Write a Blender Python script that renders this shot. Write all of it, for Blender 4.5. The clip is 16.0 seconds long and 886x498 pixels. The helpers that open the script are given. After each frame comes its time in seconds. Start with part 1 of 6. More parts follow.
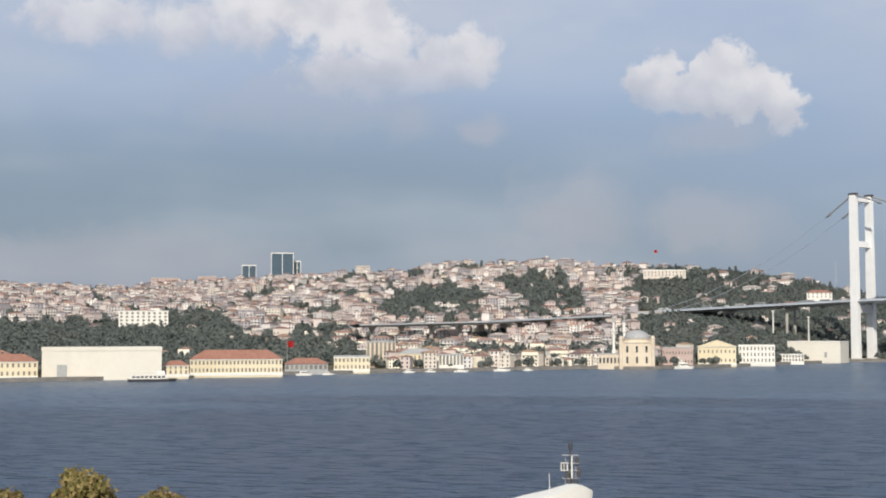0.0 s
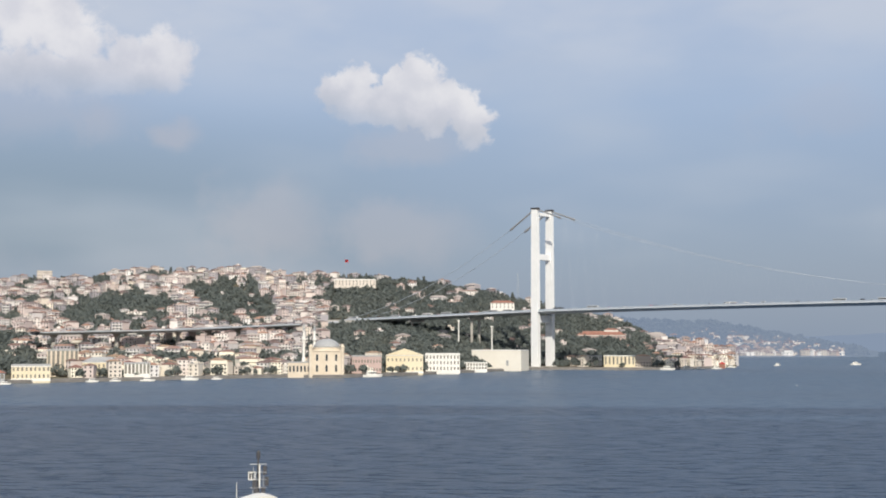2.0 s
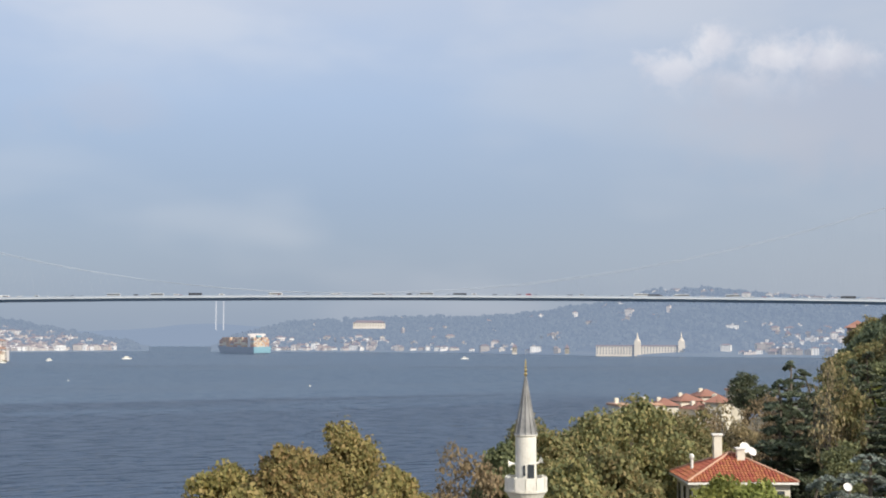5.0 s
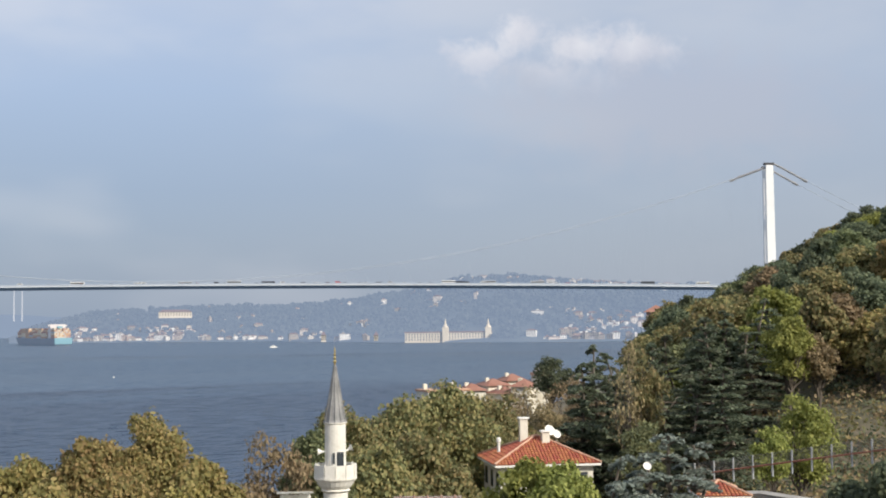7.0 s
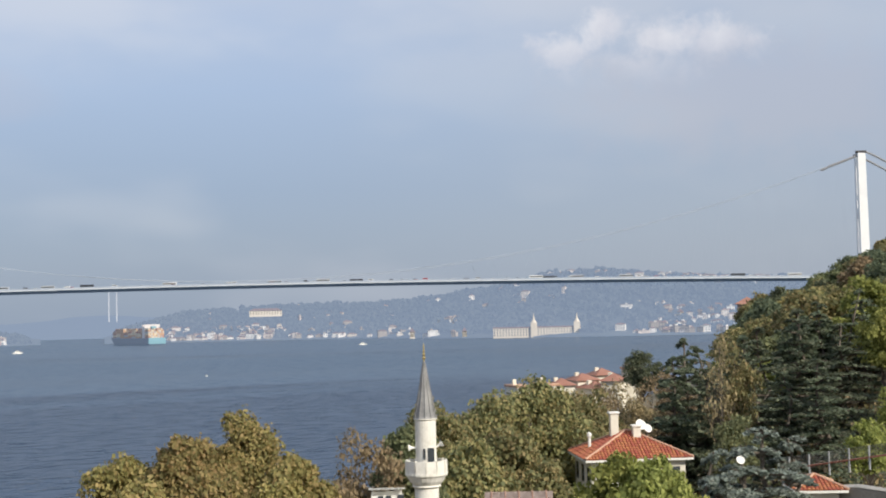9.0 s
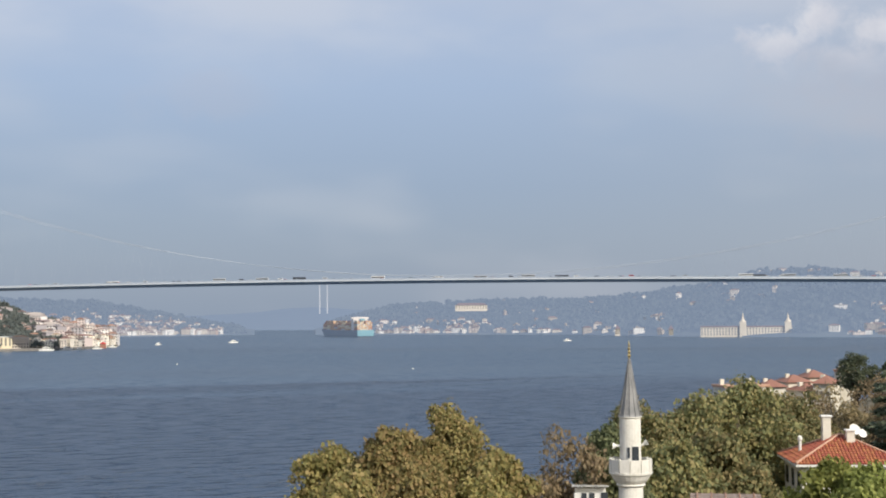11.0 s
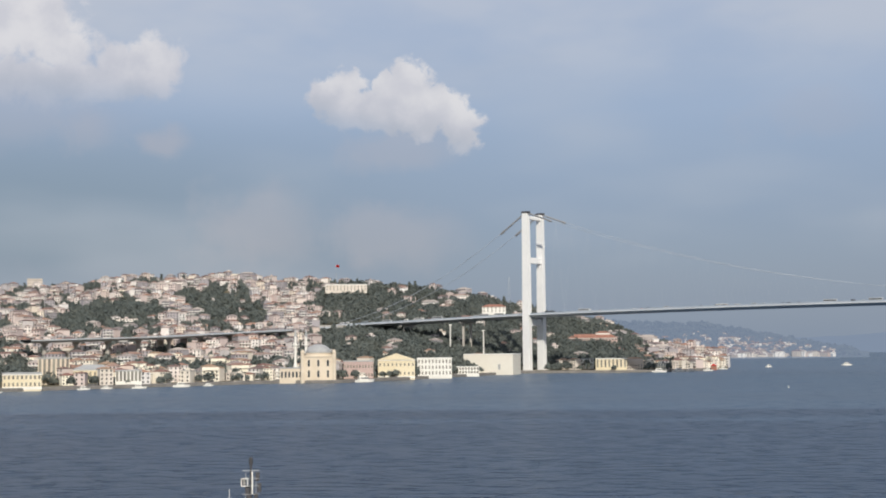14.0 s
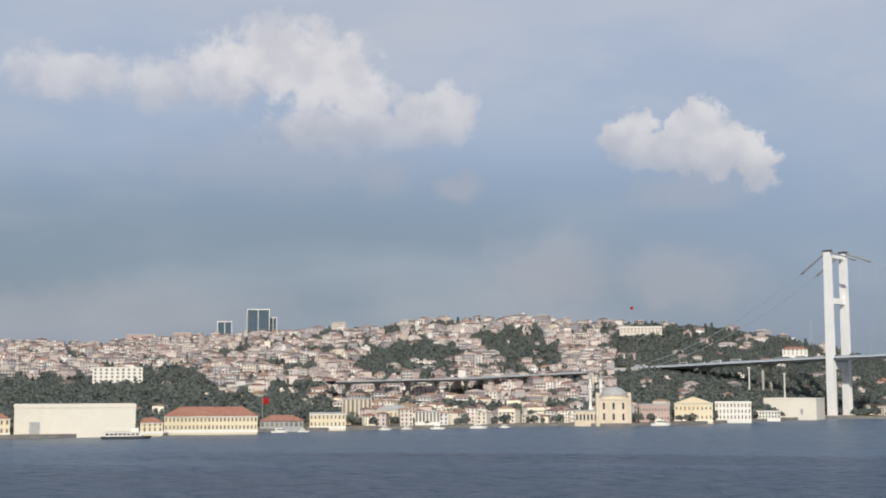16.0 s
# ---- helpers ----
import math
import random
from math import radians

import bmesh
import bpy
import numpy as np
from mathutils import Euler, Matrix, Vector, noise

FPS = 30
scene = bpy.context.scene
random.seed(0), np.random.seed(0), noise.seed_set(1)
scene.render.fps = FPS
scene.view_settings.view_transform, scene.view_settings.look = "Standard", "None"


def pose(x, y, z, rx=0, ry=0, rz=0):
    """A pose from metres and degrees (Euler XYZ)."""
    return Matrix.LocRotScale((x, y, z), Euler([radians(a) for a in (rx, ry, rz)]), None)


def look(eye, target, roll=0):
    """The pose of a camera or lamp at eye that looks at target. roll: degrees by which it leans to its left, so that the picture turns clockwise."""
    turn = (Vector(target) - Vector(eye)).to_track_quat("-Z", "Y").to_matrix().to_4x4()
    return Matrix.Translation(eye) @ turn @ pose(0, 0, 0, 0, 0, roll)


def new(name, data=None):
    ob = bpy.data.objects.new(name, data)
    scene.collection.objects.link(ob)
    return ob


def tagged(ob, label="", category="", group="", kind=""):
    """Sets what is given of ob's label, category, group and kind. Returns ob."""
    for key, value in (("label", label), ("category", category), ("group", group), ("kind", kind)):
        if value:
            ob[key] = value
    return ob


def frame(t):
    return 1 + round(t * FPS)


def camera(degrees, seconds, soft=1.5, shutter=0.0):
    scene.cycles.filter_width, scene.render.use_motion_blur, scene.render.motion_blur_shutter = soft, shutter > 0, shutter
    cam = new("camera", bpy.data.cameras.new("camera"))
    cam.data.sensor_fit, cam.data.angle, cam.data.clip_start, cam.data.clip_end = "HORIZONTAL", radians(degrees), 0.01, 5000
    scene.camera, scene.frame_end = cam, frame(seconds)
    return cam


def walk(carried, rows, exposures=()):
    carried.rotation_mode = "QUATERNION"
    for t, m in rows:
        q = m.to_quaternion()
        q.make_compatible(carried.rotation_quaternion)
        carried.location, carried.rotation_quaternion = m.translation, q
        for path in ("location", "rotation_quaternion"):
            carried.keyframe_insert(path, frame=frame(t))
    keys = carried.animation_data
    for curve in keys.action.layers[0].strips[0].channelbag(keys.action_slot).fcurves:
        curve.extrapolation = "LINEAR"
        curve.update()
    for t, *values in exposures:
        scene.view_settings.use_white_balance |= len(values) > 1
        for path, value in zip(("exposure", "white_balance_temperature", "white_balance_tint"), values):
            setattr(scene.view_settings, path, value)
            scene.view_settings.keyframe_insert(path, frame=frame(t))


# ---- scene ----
EYE_Z = 28.5


def polar(az, d, z=0.0):
    """A place on the plan: degrees clockwise from the bridge's far tower, metres from the balcony."""
    a = radians(az)
    return Vector((d * math.sin(a), d * math.cos(a), z))


def aim(az, tilt, roll):
    a, t = radians(az), radians(tilt)
    eye = Vector((0.0, 0.0, EYE_Z))
    way = Vector((math.sin(a) * math.cos(t), math.cos(a) * math.cos(t), math.sin(t)))
    return look(eye, eye + way * 100.0, roll)


cam = camera(36.18, 16.0, soft=1.9)
# seconds, heading, tilt, roll
PAN = (
    (0.0, -16.755, 3.561, -0.142),
    (0.5, -16.080, 4.102, -0.039),
    (1.0, -12.657, 4.242, 0.118),
    (1.5, -8.775, 3.956, 0.031),
    (2.0, -3.760, 3.900, 0.007),
    (2.5, 0.123, 4.043, 0.115),
    (3.0, 4.471, 4.457, -0.056),
    (3.5, 10.593, 4.455, 0.229),
    (4.0, 15.073, 4.324, 0.022),
    (4.5, 20.286, 3.701, -0.021),
    (5.0, 26.186, 3.684, 0.012),
    (5.2, 28.795, 3.899, 0.174),
    (7.3, 34.625, 2.904, -0.757),
    (7.5, 34.954, 2.686, -0.815),
    (8.0, 35.531, 2.540, -0.587),
    (8.5, 33.571, 2.781, -0.727),
    (8.7, 32.272, 2.877, -1.068),
    (10.8, 23.100, 3.020, -0.400),
    (11.0, 21.898, 2.955, -0.396),
    (11.5, 18.195, 2.841, -0.462),
    (12.0, 13.203, 2.605, -0.373),
    (12.5, 7.883, 2.453, -0.539),
    (13.0, 3.896, 2.688, -0.355),
    (13.5, -0.475, 3.463, -0.489),
    (14.0, -3.374, 4.083, -0.524),
    (14.5, -5.644, 4.220, -0.434),
    (15.0, -7.812, 4.919, -0.158),
    (15.5, -10.760, 5.517, 0.108),
    (16.0, -15.753, 5.940, -0.151),
)
walk(cam, [(t, aim(a, b, c)) for t, a, b, c in PAN],
     exposures=[(0.0, 0.04), (2.0, 0.10), (3.5, 0.15), (5.0, 0.30), (7.5, 0.29), (8.7, 0.27), (11.0, 0.17), (12.5, -0.05), (13.5, -0.05), (14.5, -0.05), (15.5, -0.07), (16.0, -0.08)])
# ---- world, sun, exposure ----
SUN_AZ, SUN_EL = 166.0, 33.0
scene.view_settings.exposure = 0.0


class Nodes:
    """A short hand for building node trees."""

    def __init__(self, tree):
        self.tree = tree
        tree.nodes.clear()

    def add(self, kind, inputs=(), **props):
        n = self.tree.nodes.new(kind)
        for k, v in props.items():
            setattr(n, k, v)
        for key, v in (inputs.items() if isinstance(inputs, dict) else enumerate(inputs)):
            if v is None:
                continue
            if isinstance(v, bpy.types.NodeSocket):
                self.tree.links.new(v, n.inputs[key])
            else:
                n.inputs[key].default_value = v
        return n

    def math(self, op, *v, clamp=False):
        return self.add("ShaderNodeMath", v, operation=op, use_clamp=clamp).outputs[0]

    def mix(self, f, a, b, blend="MIX"):
        n = self.add("ShaderNodeMix", data_type="RGBA", blend_type=blend)
        for key, v in ((0, f), (6, a), (7, b)):
            if isinstance(v, bpy.types.NodeSocket):
                self.tree.links.new(v, n.inputs[key])
            else:
                n.inputs[key].default_value = v
        return n.outputs[2]

    def noise(self, vec, scale, detail=4.0, rough=0.55, distort=0.0):
        return self.add("ShaderNodeTexNoise", {"Vector": vec, "Scale": scale, "Detail": detail, "Roughness": rough, "Distortion": distort}).outputs[0]

    def ramp(self, fac, stops):
        n = self.add("ShaderNodeValToRGB", {0: fac})
        e = n.color_ramp.elements
        while len(e) < len(stops):
            e.new(0.5)
        for el, (p, c) in zip(e, stops):
            el.position, el.color = p, (*c, 1.0) if len(c) == 3 else c
        return n.outputs[0]

    def smooth(self, v, lo, hi):
        return self.add("ShaderNodeMapRange", {0: v, 1: lo, 2: hi, 3: 0.0, 4: 1.0}, interpolation_type="SMOOTHSTEP").outputs[0]


world = bpy.data.worlds.new("sky")
scene.world = world
world.use_nodes = True
W = Nodes(world.node_tree)
sky = W.add("ShaderNodeTexSky", sky_type="NISHITA", sun_disc=False, sun_elevation=radians(SUN_EL), sun_rotation=radians(SUN_AZ), air_density=1.2, dust_density=2.0, ozone_density=1.5)
way = W.add("ShaderNodeTexCoord").outputs["Generated"]
sep = W.add("ShaderNodeSeparateXYZ", (way,))
az = W.math("MULTIPLY", W.math("ARCTAN2", sep.outputs[0], sep.outputs[1]), 57.2958)
el = W.math("MULTIPLY", W.math("ARCSINE", sep.outputs[2]), 57.2958)
flat = W.add("ShaderNodeCombineXYZ", (az, el, 0.0)).outputs[0]
# noise at several sizes, in degrees of the sky
n1 = W.noise(flat, 0.62, 6.0, 0.5)
n2 = W.noise(W.add("ShaderNodeVectorMath", (flat, (37.0, 11.0, 3.0)), operation="ADD").outputs[0], 0.62, 6.0, 0.5)
az_torn = W.math("ADD", az, W.math("MULTIPLY", W.math("SUBTRACT", n1, 0.5), 2.0))
el_torn = W.math("ADD", el, W.math("MULTIPLY", W.math("SUBTRACT", n2, 0.5), 1.5))
billow = W.noise(W.add("ShaderNodeVectorMath", (flat, (5.0, 71.0, 9.0)), operation="ADD").outputs[0], 1.15, 8.0, 0.62, 0.3)
wide = W.noise(W.add("ShaderNodeVectorMath", (flat, (0.10, 0.24, 0.1)), operation="MULTIPLY").outputs[0], 1.0, 4.0, 0.5)
big = W.noise(W.add("ShaderNodeVectorMath", (flat, (0.06, 0.16, 0.1)), operation="MULTIPLY").outputs[0], 1.0, 3.0, 0.5)


def lobe(a0, e0, ra, re):
    """How far inside one round heap of cloud a direction lies: 1 at its middle, 0 at its rim."""
    da = W.math("DIVIDE", W.math("SUBTRACT", az_torn, a0), ra)
    de = W.math("DIVIDE", W.math("SUBTRACT", el_torn, e0), re)
    return W.math("SUBTRACT", 1.0, W.math("SQRT", W.math("ADD", W.math("MULTIPLY", da, da), W.math("MULTIPLY", de, de))))


def cloud(lobes, torn, edge, base, fade, lean=0.0):
    """Heaps joined into one cloud with a billowing rim; it thins out below its base, which may lean with the heading."""
    f = None
    for q in lobes:
        m = lobe(*q)
        f = m if f is None else W.math("MAXIMUM", f, m)
    f = W.math("ADD", f, W.math("MULTIPLY", W.math("SUBTRACT", billow, 0.5), torn))
    floor_el = W.math("ADD", base, W.math("MULTIPLY", W.math("SUBTRACT", az, lobes[0][0]), lean))
    over = W.math("SUBTRACT", el, floor_el)
    return W.math("MULTIPLY", W.smooth(f, -0.02, edge), W.smooth(over, -fade * 0.5, fade)), over


# overcast veil, blue-grey near the horizon and paler above
veil = W.ramp(W.smooth(el, 0.0, 22.0), [(0.0, (0.285, 0.35, 0.46)), (0.16, (0.29, 0.37, 0.52)), (0.42, (0.36, 0.455, 0.635)), (0.75, (0.47, 0.54, 0.69)), (1.0, (0.55, 0.60, 0.70))])
dark = W.math("MULTIPLY", W.smooth(az, 4.0, -22.0), W.math("MULTIPLY", W.smooth(el, 1.0, 4.5), W.smooth(el, 11.0, 6.0)))
veil = W.mix(W.math("MULTIPLY", dark, 0.85), veil, (0.225, 0.295, 0.395, 1.0))
veil = W.mix(W.math("MULTIPLY", W.smooth(big, 0.46, 0.68), 0.4), veil, (0.52, 0.55, 0.63, 1.0))
high = W.math("MULTIPLY", W.smooth(el, 8.5, 14.0), W.smooth(wide, 0.36, 0.66))
veil = W.mix(W.math("MULTIPLY", high, 0.62), veil, (0.62, 0.64, 0.71, 1.0))
blush = (0.47, 0.455, 0.52, 1.0)
veil = W.mix(W.math("MULTIPLY", W.smooth(az, 20.0, 46.0), 0.42), veil, (0.42, 0.45, 0.51, 1.0))
for q, amount in (((-11.2, 4.9, 3.6, 2.2), 0.50), ((-5.6, 4.6, 4.0, 1.9), 0.46), ((-30.0, 3.2, 10.0, 1.6), 0.34), ((12.0, 9.3, 3.5, 1.3), 0.22), ((-15.1, 8.6, 1.5, 0.9), 0.55), ((-18.2, 8.9, 1.4, 1.3), 0.30), ((44.0, 8.8, 10.0, 3.2), 0.42), ((-22.5, 9.6, 8.0, 1.9), 0.34), ((-5.2, 8.3, 3.4, 1.3), 0.40)):
    soft_rim = W.smooth(W.math("ADD", lobe(*q), W.math("MULTIPLY", W.math("SUBTRACT", n1, 0.5), 0.9)), -0.05, 0.75)
    veil = W.mix(W.math("MULTIPLY", soft_rim, amount), veil, blush)
CLOUDS = (
    # the lone heap beside the bridge
    ([(-4.6, 10.55, 1.25, 1.55), (-7.7, 10.4, 1.4, 1.35), (-5.75, 10.75, 0.55, 0.8), (-6.3, 9.9, 1.6, 0.95), (-3.25, 9.9, 1.15, 1.15), (-2.6, 9.2, 1.2, 1.1), (-4.6, 9.5, 2.2, 1.0)], 1.15, 0.28, 8.2, 1.3, -0.24, 0.93),
    # the long bank over the town
    ([(-15.6, 11.7, 1.7, 1.5), (-16.9, 11.4, 1.6, 1.2), (-18.9, 12.1, 1.6, 1.2), (-20.6, 13.2, 2.6, 2.1), (-22.6, 13.9, 3.4, 2.0), (-19.6, 10.9, 4.4, 1.3), (-16.6, 10.9, 2.6, 1.0)], 1.2, 0.45, 9.9, 1.4, 0.0, 0.90),
    ([(-27.7, 12.5, 1.6, 1.5), (-31.5, 12.9, 3.4, 1.3), (-25.0, 13.2, 3.0, 1.8)], 1.2, 0.60, 11.0, 1.6, 0.0, 0.80),
    # the thin heap over the strait's near side
    ([(36.0, 11.1, 2.2, 0.95), (37.4, 12.0, 1.4, 1.2), (40.2, 11.5, 2.3, 1.0), (42.6, 11.2, 2.4, 1.2), (38.5, 10.2, 4.2, 1.1)], 1.3, 0.85, 9.6, 2.2, 0.0, 0.70),
)
for lobes, torn, edge, base, fade, lean, amount in CLOUDS:
    cover, over = cloud(lobes, torn, edge, base, fade, lean)
    shade = W.math("ADD", W.math("MULTIPLY", W.smooth(over, 0.2, 2.6), 0.6), W.math("MULTIPLY", W.smooth(n2, 0.32, 0.66), 0.4))
    lit = W.ramp(shade, [(0.0, (0.50, 0.51, 0.58)), (0.5, (0.67, 0.65, 0.70)), (1.0, (0.88, 0.84, 0.84))])
    veil = W.mix(W.math("MULTIPLY", cover, amount), veil, lit)
light = W.mix(0.80, W.mix(1.0, sky.outputs[0], (0.08, 0.08, 0.08, 1.0), "MULTIPLY"), veil)
bg = W.add("ShaderNodeBackground", {"Color": light, "Strength": 1.0})
W.add("ShaderNodeOutputWorld", (bg.outputs[0],))

sun = new("sun", bpy.data.lights.new("sun", "SUN"))
sun.data.energy, sun.data.angle, sun.data.color = 4.0, radians(0.6), (1.0, 0.92, 0.79)
sun.matrix_world = look(polar(SUN_AZ, 1000, 1000 * math.tan(radians(SUN_EL))), (0, 0, 0))
# ---- materials ----
def material(name, stops, scale=1.0, rough=0.8, metal=0.0, bump=0.0, bump_scale=None, island=0.0, random_ob=0.0, coords="Object", spec=0.3, translucent=0.0, haze_glow=0.0):
    """Colour from two sizes of noise through a ramp, with relief; island and random_ob vary the brightness from piece
    to piece; a share of blue emission paints haze over far things.
    """
    m = bpy.data.materials.new(name)
    m.use_nodes = True
    N = Nodes(m.node_tree)
    tc = N.add("ShaderNodeTexCoord").outputs[coords]
    big, small = N.noise(tc, scale, 5.0, 0.6), N.noise(tc, scale * 9.0, 3.0, 0.6)
    fac = N.math("ADD", N.math("MULTIPLY", big, 0.65), N.math("MULTIPLY", small, 0.35))
    if island:
        isl = N.add("ShaderNodeNewGeometry").outputs["Random Per Island"]
        fac = N.math("ADD", N.math("MULTIPLY", fac, 1.0 - island), N.math("MULTIPLY", isl, island))
    fac = N.smooth(fac, 0.22, 0.78)
    if len(stops) == 1:
        c = stops[0]
        stops = [tuple(v * 0.8 for v in c), c, tuple(min(1, v * 1.12) for v in c)]
    col = N.ramp(fac, [(i / (len(stops) - 1), c) for i, c in enumerate(stops)])
    if random_ob:
        r = N.add("ShaderNodeObjectInfo").outputs["Random"]
        hsv = N.add("ShaderNodeHueSaturation", {"Hue": N.math("ADD", 0.5 - random_ob * 0.06, N.math("MULTIPLY", r, random_ob * 0.12)), "Value": N.math("ADD", 1.0 - random_ob * 0.5, N.math("MULTIPLY", r, random_ob)), "Color": col})
        col = hsv.outputs[0]
    p = N.add("ShaderNodeBsdfPrincipled", {"Base Color": col, "Roughness": rough, "Metallic": metal, "Specular IOR Level": spec})
    if bump:
        h = N.noise(tc, bump_scale or scale * 6.0, 4.0, 0.6)
        b = N.add("ShaderNodeBump", {"Height": h, "Strength": 1.0, "Distance": bump})
        N.tree.links.new(b.outputs[0], p.inputs["Normal"])
    out = p.outputs[0]
    if translucent:
        t = N.add("ShaderNodeBsdfTranslucent", {"Color": col})
        out = N.add("ShaderNodeMixShader", (translucent, out, t.outputs[0])).outputs[0]
    if haze_glow:
        # emission in the tint of far air, painted over the surface as haze
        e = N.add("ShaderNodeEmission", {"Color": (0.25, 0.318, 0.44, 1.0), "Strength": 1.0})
        out = N.add("ShaderNodeMixShader", (haze_glow, out, e.outputs[0])).outputs[0]
    N.add("ShaderNodeOutputMaterial", (out,))
    return m


M = {}
# leaf green lifted towards blue-grey, so the slope's haze is in the colour
M["wood_hazed"] = material("far_woods", [(0.125, 0.152, 0.150), (0.160, 0.184, 0.174), (0.200, 0.214, 0.186)], 0.02, island=0.2, translucent=0.4)
M["earth"] = material("earth", [(0.085, 0.09, 0.06), (0.14, 0.125, 0.085), (0.20, 0.165, 0.115)], 0.05, bump=0.3)
M["quay"] = material("quay_stone", [(0.13, 0.13, 0.125), (0.20, 0.19, 0.18), (0.28, 0.26, 0.24)], 0.2, bump=0.05)
M["steel_white"] = material("painted_steel", [(0.72, 0.73, 0.74), (0.79, 0.80, 0.80), (0.84, 0.84, 0.84)], 0.03, rough=0.55)
M["deck"] = material("deck_steel", [(0.38, 0.41, 0.44), (0.46, 0.49, 0.52)], 0.02, rough=0.6)
M["deck_dark"] = material("deck_underside", [(0.10, 0.11, 0.12), (0.15, 0.16, 0.17)], 0.02, rough=0.7)
M["cable"] = material("cable", [(0.34, 0.39, 0.46), (0.40, 0.45, 0.52)], 0.1, rough=0.8)
M["dark_metal"] = material("dark_metal", [(0.05, 0.05, 0.055), (0.09, 0.09, 0.10)], 0.5, rough=0.6)
M["concrete"] = material("concrete", [(0.30, 0.29, 0.27), (0.42, 0.40, 0.37), (0.50, 0.48, 0.44)], 0.08, bump=0.05)
M["asphalt"] = material("asphalt", [(0.04, 0.04, 0.042), (0.065, 0.065, 0.068)], 0.1)
M["wall_town"] = material("town_plaster", [(0.36, 0.34, 0.36), (0.81, 0.78, 0.75), (0.60, 0.50, 0.45), (0.82, 0.81, 0.80), (0.46, 0.38, 0.37), (0.76, 0.68, 0.58), (0.80, 0.78, 0.76), (0.40, 0.38, 0.41), (0.81, 0.76, 0.72), (0.58, 0.50, 0.48)], 0.05, island=0.9)
M["wall_house"] = material("house_plaster", [(0.64, 0.59, 0.51), (0.73, 0.68, 0.60), (0.80, 0.76, 0.70)], 0.15, random_ob=0.45)
M["roof_town"] = material("town_roofs", [(0.17, 0.12, 0.11), (0.33, 0.185, 0.135), (0.27, 0.235, 0.23), (0.40, 0.235, 0.165), (0.19, 0.16, 0.16), (0.44, 0.39, 0.36)], 0.08, island=0.8)
M["roof_house"] = material("house_roof", [(0.20, 0.115, 0.085), (0.28, 0.17, 0.13), (0.34, 0.24, 0.195)], 0.5, random_ob=0.4, bump=0.05)
M["window_dark"] = material("window_glass", [(0.035, 0.042, 0.05), (0.06, 0.07, 0.08)], 0.3, rough=0.15, spec=0.6)
M["pane_far"] = material("pale_grey_panes", [(0.13, 0.125, 0.115), (0.20, 0.19, 0.17), (0.30, 0.28, 0.25)], 0.3, rough=0.3, random_ob=0.5)
M["cream"] = material("cream_plaster", [(0.62, 0.54, 0.38), (0.70, 0.62, 0.45), (0.75, 0.68, 0.52)], 0.06, bump=0.02)
M["hall_white"] = material("hall_membrane", [(0.62, 0.60, 0.53), (0.68, 0.65, 0.58), (0.72, 0.70, 0.63)], 0.03)
M["mosque_stone"] = material("mosque_stone", [(0.55, 0.47, 0.37), (0.64, 0.56, 0.45), (0.70, 0.63, 0.53)], 0.1, bump=0.05)
M["lead"] = material("lead", [(0.28, 0.29, 0.30), (0.36, 0.37, 0.38), (0.42, 0.43, 0.43)], 0.4, rough=0.5)
M["red_tile"] = material("red_tile", [(0.23, 0.105, 0.075), (0.31, 0.155, 0.115), (0.36, 0.20, 0.155)], 0.3, bump=0.02)
M["pink_block"] = material("pink_render", [(0.42, 0.32, 0.30), (0.52, 0.40, 0.37)], 0.05)
M["glass_tower"] = material("tower_glass", [(0.05, 0.085, 0.12), (0.08, 0.12, 0.16)], 0.02, rough=0.2, spec=0.6)
M["red_flag"] = material("flag_cloth", [(0.45, 0.03, 0.03), (0.60, 0.04, 0.04)], 0.3)
M["white"] = material("white_paint", [(0.70, 0.69, 0.65), (0.80, 0.79, 0.75)], 0.2, rough=0.5)
# hills overlaid with emitted blue to stand for haze
M["far_hill"] = material("hazed_hill", [(0.055, 0.075, 0.075), (0.085, 0.10, 0.09), (0.12, 0.125, 0.105)], 0.008, island=0.0, haze_glow=0.68)
M["farther_hill"] = material("farther_hill", [(0.08, 0.10, 0.11), (0.10, 0.12, 0.13)], 0.004, haze_glow=0.80)
# far walls, panes and roofs also emit a share of haze colour
M["far_wall"] = material("hazed_plaster", [(0.40, 0.36, 0.33), (0.66, 0.60, 0.53), (0.80, 0.78, 0.74), (0.50, 0.38, 0.33), (0.82, 0.80, 0.77)], 0.05, island=0.85, haze_glow=0.28)
M["far_glass"] = material("hazed_panes", [(0.06, 0.07, 0.08), (0.10, 0.11, 0.12)], 0.1, rough=0.4, haze_glow=0.45)
M["far_roof"] = material("hazed_roofs", [(0.20, 0.12, 0.10), (0.28, 0.18, 0.15)], 0.05, island=0.8, haze_glow=0.45)


